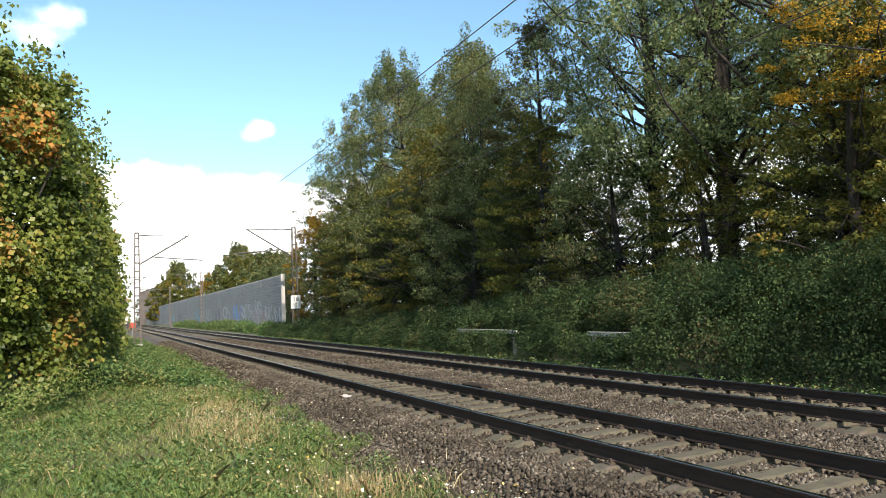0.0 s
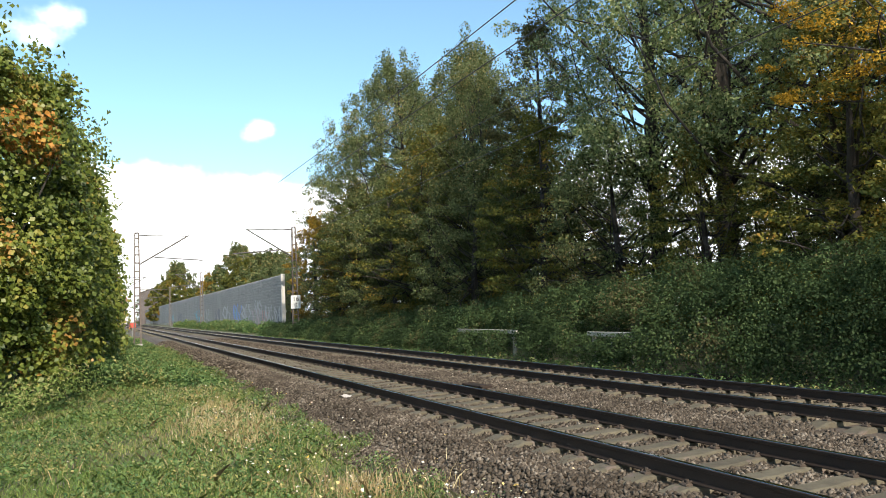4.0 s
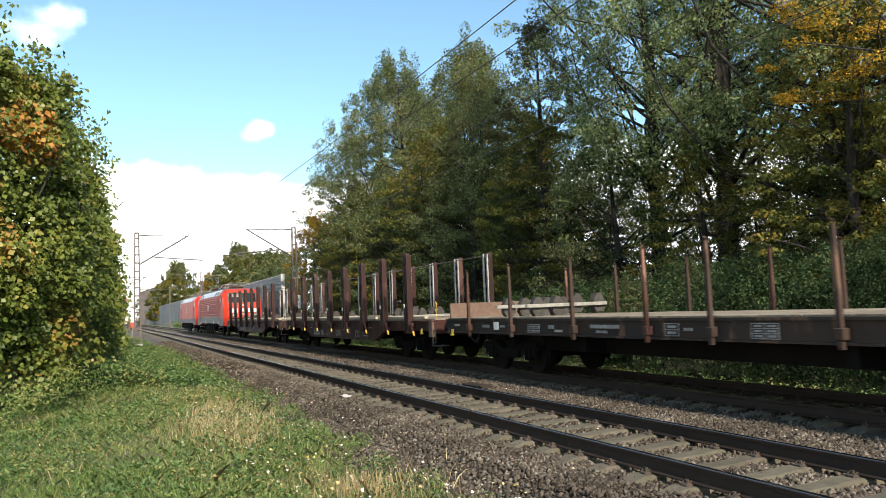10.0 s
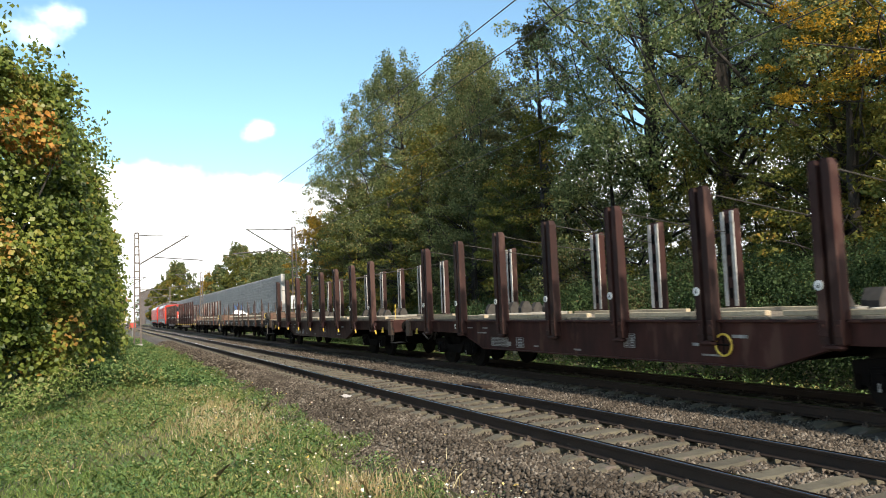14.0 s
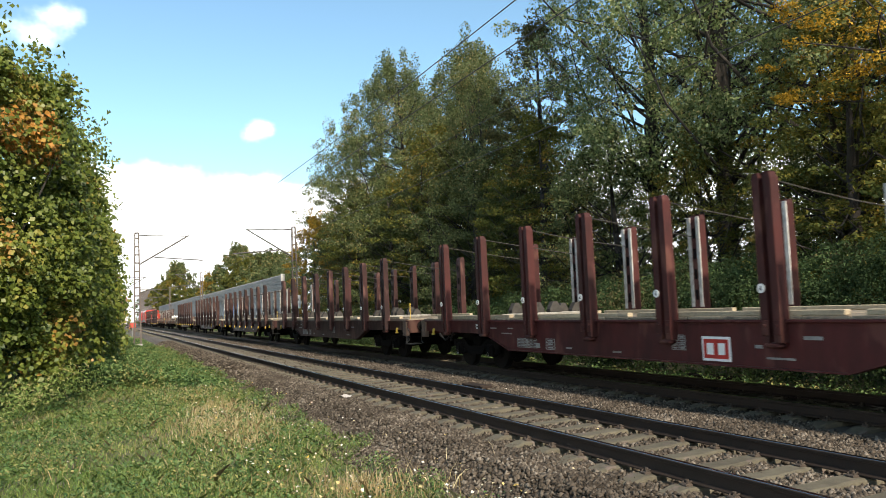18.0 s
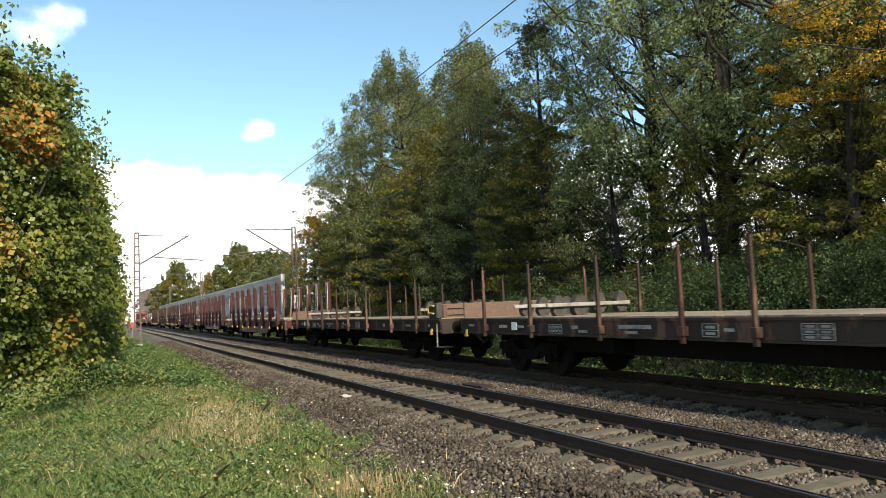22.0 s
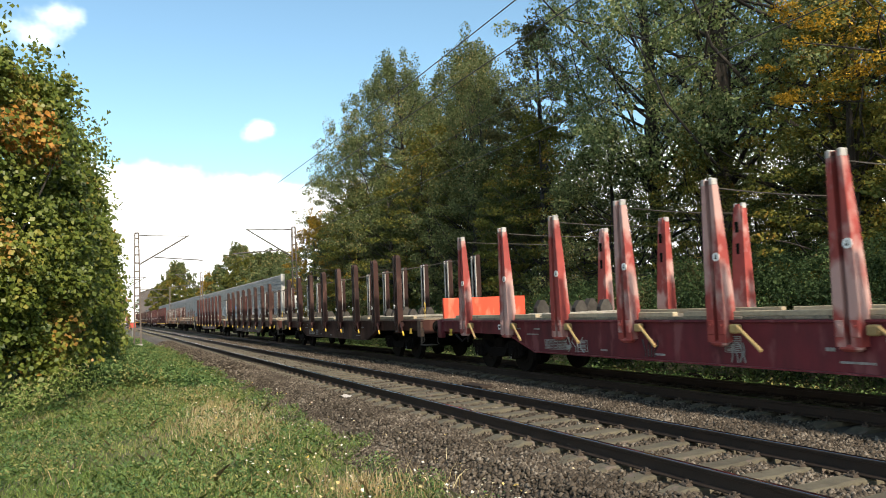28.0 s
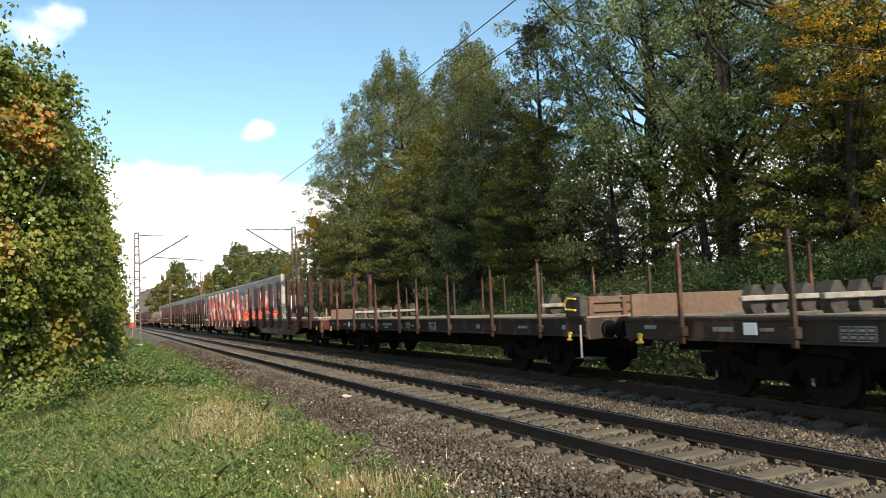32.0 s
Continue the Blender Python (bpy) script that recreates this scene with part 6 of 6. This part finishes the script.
        part("buffer_recess", Shape().box(-0.98, 0.98, e * 9.165, e * 9.19, 0.76, 1.34, 0.01), M_UNDER, w, "black coupling recess")
        buffers(w, e * 9.2, M_UNDER, 0.26)
        couple(w, e * 9.25)
        part("snow_plough", Shape().prism([(-1.2, 0.3), (1.2, 0.3), (1.25, 0.75), (-1.25, 0.75)], "y", e * 8.75, e * 8.95), M_UNDER, w)
    part("underframe", Shape().box(-1.35, 1.35, -3.2, 3.2, 0.35, 0.82, 0.06).box(-1.2, 1.2, -9.0, 9.0, 0.72, 0.84), M_UNDER, w)
    for y in (-2.5, -0.9, 0.8, 2.3):
        part("equipment_box", Shape().box(-1.44, -1.34, y - 0.55, y + 0.5, 0.38, 0.80, 0.03), M_UNDER, w)
    for y in (-5.0, 5.0):
        bogie(w, y, 2.8, 0.61, "drive")
        part("sand_box", Shape().box(-1.35, -1.1, y - 0.4, y + 0.4, 0.3, 0.75, 0.04).tube((-1.25, y - 1.4, 0.2), (-1.25, y - 1.1, 0.6), 0.04), M_UNDER, w)
    # roof gear
    part("roof_deck", Shape().box(-1.0, 1.0, -6.6, 6.6, 3.53, 3.60, 0.02), M_GRILLE, w)
    for y in (-3.2, -1.1, 1.0, 3.0):
        part("beam_stand", Shape().box(-0.74, -0.62, y - 0.05, y + 0.05, 3.6, 3.86), M_GRILLE, w)
    for k, (y, dy) in enumerate(((-5.2, 0.9), (-4.1, -0.8), (-2.4, 0.7), (1.6, -0.7), (3.8, 0.8), (5.0, -0.9))):
        part("roof_cable", Shape().pipe([(-0.5, y, 3.66), (-0.56, y + dy * 0.2, 3.90 + 0.03 * k), (-0.4, y + dy * 0.6, 3.97), (-0.2, y + dy, 3.88), (-0.1, y + dy * 1.2, 3.68)], 0.022, 6), (M_BAR, M_BLACK)[k % 2], w, "looped roof cable")
        part("roof_box", Shape().box(-0.85, -0.45, y + dy * 0.5 - 0.22, y + dy * 0.5 + 0.2, 3.62, 3.74 + 0.03 * (k % 3), 0.02), M_GRILLE, w)
    part("roof_beam", Shape().box(-0.76, -0.60, -3.6, 3.4, 3.83 if ribbed else 3.64, 3.96 if ribbed else 3.72, 0.02).box(0.35, 0.55, -3.6, 3.4, 3.63, 3.78, 0.02), M_ROOFRED if ribbed else M_GRILLE, w, "red roof beam" if ribbed else "")
    for y in (-4.6, -3.4, -2.2, -1.0, 0.4, 1.7, 3.0, 4.4):
        q = Shape()
        for k in range(4):
            q.tube((0.1, y, 3.63 + k * 0.07), (0.1, y, 3.68 + k * 0.07), 0.075, 0.05, 8)
        part("roof_insulator", q, M_INSUL, w)
    part("roof_conductor", Shape().pipe([(0.1, -5.5, 3.95), (0.1, -3, 3.93), (0.1, 0, 3.94), (0.1, 3, 3.93), (0.1, 5.5, 3.95)], 0.022), M_GALV, w)
    for y, up, e in ((-5.7, 0, -1), (5.7, 1 if ribbed else 0, 1)):
        pantograph(w, y, up, e)
    if ribbed:
        for y, e in ((-3.1, -1), (3.1, 1)):
            pantograph(w, y, 0, e)
    return w


def pantograph(w, y, up, e):
    """Single-arm pantograph; up: raised to the wire."""
    z0 = 3.72
    knee = (0, y - e * (1.05 if not up else 0.7), z0 + (0.12 if not up else 0.72))
    head = (0, y + e * (0.75 if not up else 0.55), z0 + (0.24 if not up else 1.48))
    p = part("pantograph", Shape().box(-0.55, 0.55, y - 0.06, y + 0.06, z0 - 0.04, z0 + 0.06, 0.01).box(-0.5, -0.4, y - 0.8, y + 0.8, z0 - 0.05, z0 + 0.02).box(0.4, 0.5, y - 0.8, y + 0.8, z0 - 0.05, z0 + 0.02), M_RUST, w, "single-arm pantograph")
    for x in (-0.45, 0.45):
        for dy in (-0.7, 0.7):
            part("post_insulator", Shape().tube((x, y + dy, 3.6), (x, y + dy, 3.70), 0.07, 0.05, 8), M_INSUL, p)
    part("lower_arm", Shape().tube((0, y + e * 0.5, z0 + 0.06), knee, 0.045, 0.035, 8), M_GRILLE, p)
    part("upper_arm", Shape().tube(knee, (head[0] - 0.25, head[1], head[2]), 0.022, None, 6).tube(knee, (head[0] + 0.25, head[1], head[2]), 0.022, None, 6), M_GALV, p)
    for dy in (-0.16, 0.16):
        pts = [(-0.95, head[1] + dy, head[2] - 0.20), (-0.86, head[1] + dy, head[2] - 0.04), (-0.68, head[1] + dy, head[2] + 0.06), (0.68, head[1] + dy, head[2] + 0.06), (0.86, head[1] + dy, head[2] - 0.04), (0.95, head[1] + dy, head[2] - 0.20)]
        part("contact_strip", Shape().pipe(pts, 0.017, 6), M_BAR, p, "pale collector bow")
    part("bow_frame", Shape().tube((-0.5, head[1] - 0.16, head[2] + 0.02), (-0.5, head[1] + 0.16, head[2] + 0.02), 0.018).tube((0.5, head[1] - 0.16, head[2] + 0.02), (0.5, head[1] + 0.16, head[2] + 0.02), 0.018), M_GALV, p)


def heighten(ob, k):
    """Raises a locomotive's body to its full height; the wheels stay."""
    for c in ob.children_recursive:
        if "turns" not in c:
            c.data.transform(Matrix.Diagonal((1, 1, k, 1)))
    return ob


LOCO_A = locomotive("red electric locomotive with a smooth side and grey skirt", M_RED, False)
LOCO_B = locomotive("faded red electric locomotive with horizontally ribbed sides", M_REDWORN, True)
heighten(LOCO_A, 1.075)
heighten(LOCO_B, 1.075)
W_LEVER = stake_wagon("brown stake wagon with lashing levers, empty", M_BROWN, M_STAKE, "stake_a", True, True, False)
W_WHEEL = stake_wagon("brown stake wagon with a yellow handwheel, empty", M_BROWN, M_STAKE, "stake_a", False, True, True)
W_BARE = stake_wagon("dark brown stake wagon with pale inner strips, empty", M_BROWN, M_STAKE, "stake_a", False, True, False)
W_REDWHEEL = stake_wagon("red-brown stake wagon with slotted stakes and a yellow handwheel, empty", M_MAROON, M_STAKERED, "stake_b", False, False, True)
W_BADGE = stake_wagon("red-brown stake wagon with pale inner strips and an emblem plate", M_MAROON, M_MAROONSTAKE, "stake_d", False, True, False)
W_PLAIN = stake_wagon("reddish brown stake wagon with slotted stakes, empty", M_BROWN, M_STAKERED, "stake_b", False, False, False)
W_ORANGE = stake_wagon("fresh red-orange stake wagon with tapered stakes and end walls", M_ORSILL, M_ORSTAKE, "stake_c", True, False, False, True, True, M_TAN)
W_MAROON = stake_wagon("maroon stake wagon with lashing levers, empty", M_MAROON, M_MAROONSTAKE, "stake_d", True, True, False)
W_FLAT = flat_wagon("black flat wagon with slim stakes and brown end boards")

# order of the train behind the second locomotive; lengths over buffers
ORDER = [W_BARE, W_LEVER, W_FLAT, W_FLAT, W_LEVER, W_WHEEL, W_LEVER, W_PLAIN, W_BADGE, W_MAROON, W_FLAT, W_FLAT, W_MAROON, W_LEVER, W_LEVER, W_ORANGE, W_REDWHEEL, W_FLAT, W_FLAT]
SLACK = {3: 0.25, 4: 0.42, 5: 0.62, 6: 0.50, 7: 0.36, 8: 0.25, 9: 0.22, 10: 0.32, 11: 0.22, 12: 0.12}  # couplings that are pulled tighter
placed, used, u = [(LOCO_B, 9.75), (LOCO_A, 29.55)], set(), 0.0
for k in ORDER:
    ln = 19.9 if k is W_FLAT else 20.66
    ob = k if k.name not in used else copy_thing(k, pose(T2, -200, 0))
    used.add(k.name)
    placed.append((ob, u - ln / 2 + SLACK.get(len(placed) - 1, 0.0)))
    u -= ln


def scrawl(parent, y, z, w, h, seed, material):
    """A sprayed scribble of bent strokes on a side sill."""
    r = random.Random(seed)
    g = Shape()
    for j in range(4):
        a = y - w / 2 + w * (j + 0.5) / 4
        g.pipe([(-1.374, a + r.uniform(-0.14, 0.14) * w, z + h * (q / 3 - 0.5)) for q in range(4)], 0.014, 4)
    part("graffiti_tag", g, material, parent, "sprayed graffiti scrawl")


def crumpled_sheet(parent):
    r = random.Random(4)
    s = Shape()
    nx, ny = 9, 8
    v = [(-0.6 + 1.2 * i / (nx - 1) + r.uniform(-0.06, 0.06), 8.75 + 0.75 * j / (ny - 1) + r.uniform(-0.05, 0.05), 1.42 + (0.72 - 0.5 * abs(i / (nx - 1) - 0.4)) * math.sin(math.pi * min(0.75, (j + 0.4) / ny)) * r.uniform(0.75, 1.1)) for j in range(ny) for i in range(nx)]
    f = [(j * nx + i, j * nx + i + 1, (j + 1) * nx + i + 1, (j + 1) * nx + i) for j in range(ny - 1) for i in range(nx - 1)]
    part("crumpled_sheet", s.add(v, f), M_WHITE, parent, "crumpled white plastic sheet behind the end board")


crumpled_sheet(placed[5][0])
for text, y, z, size in (("TOSE", 0.15, 0.66, 0.32), ("LTS", -2.4, 0.64, 0.34)):
    t = words(text, size, pose(-1.376, y, z, 90, 0, -90), placed[3][0], "graffiti_tag")
    t.data.materials.append(M_STENCIL)
    tagged(t, "sprayed pale graffiti tag")

badge = part("emblem_plate", Shape().box(-1.374, -1.364, -2.45, -1.85, 0.60, 0.98, 0.004), M_WHITE, placed[10][0], "white emblem plate with a red field")
part("emblem_field", Shape().box(-1.378, -1.374, -2.41, -1.89, 0.64, 0.94), M_LOGORED, badge)
part("emblem_figure", Shape().box(-1.382, -1.378, -2.34, -2.20, 0.70, 0.88).box(-1.382, -1.378, -2.10, -1.96, 0.70, 0.88), M_WHITE, badge)
for y, w, k in ((2.9, 0.6, 1), (0.6, 0.4, 2), (-1.4, 0.3, 3)):
    scrawl(placed[17][0], y, 0.75, w, 0.3, k, (M_BLACK, M_STENCIL)[k % 2])

for y, w, k in ((-3.25, 0.4, 4), (-2.95, 0.45, 5)):
    scrawl(placed[15][0], y, 0.86, w, 0.3, k, M_GREENTAG)
scrawl(placed[15][0], -0.4, 0.66, 0.5, 0.3, 6, M_STENCIL)


def run(t):
    """How far the train has come at t seconds: it slows all the while."""
    return -107.797 + 17.5967 * t - 0.07357 * t * t


def motions():
    for ob, u in placed:
        walk(ob, [(t, pose(T2, run(t) + u, 0)) for t in range(0, 33)])
        wheels = [c for c in ob.children if "turns" in c]
        # wheels turn while the vehicle goes by
        t0 = t1 = None
        for k in range(321):
            y = run(k / 10) + u
            if y > -8 and t0 is None:
                t0 = k / 10
            if y < 55:
                t1 = k / 10
        for c in wheels:
            r, at = c["turns"], c.location.copy()
            rows = [(0, pose(at.x, at.y, at.z))]
            if t0 is not None and t1 > t0:
                s0 = run(t0)
                t = max(t0, 1 / 30)
                while t <= t1:
                    rows.append((t, pose(at.x, at.y, at.z, -math.degrees((run(t) - s0) / r))))
                    t += 1 / 30 if r < 0.5 else 1 / 30
                if rows[-1][0] < 31.9:
                    rows.append((32, rows[-1][1]))
            else:
                rows.append((32, rows[0][1]))
            walk(c, rows)


motions()
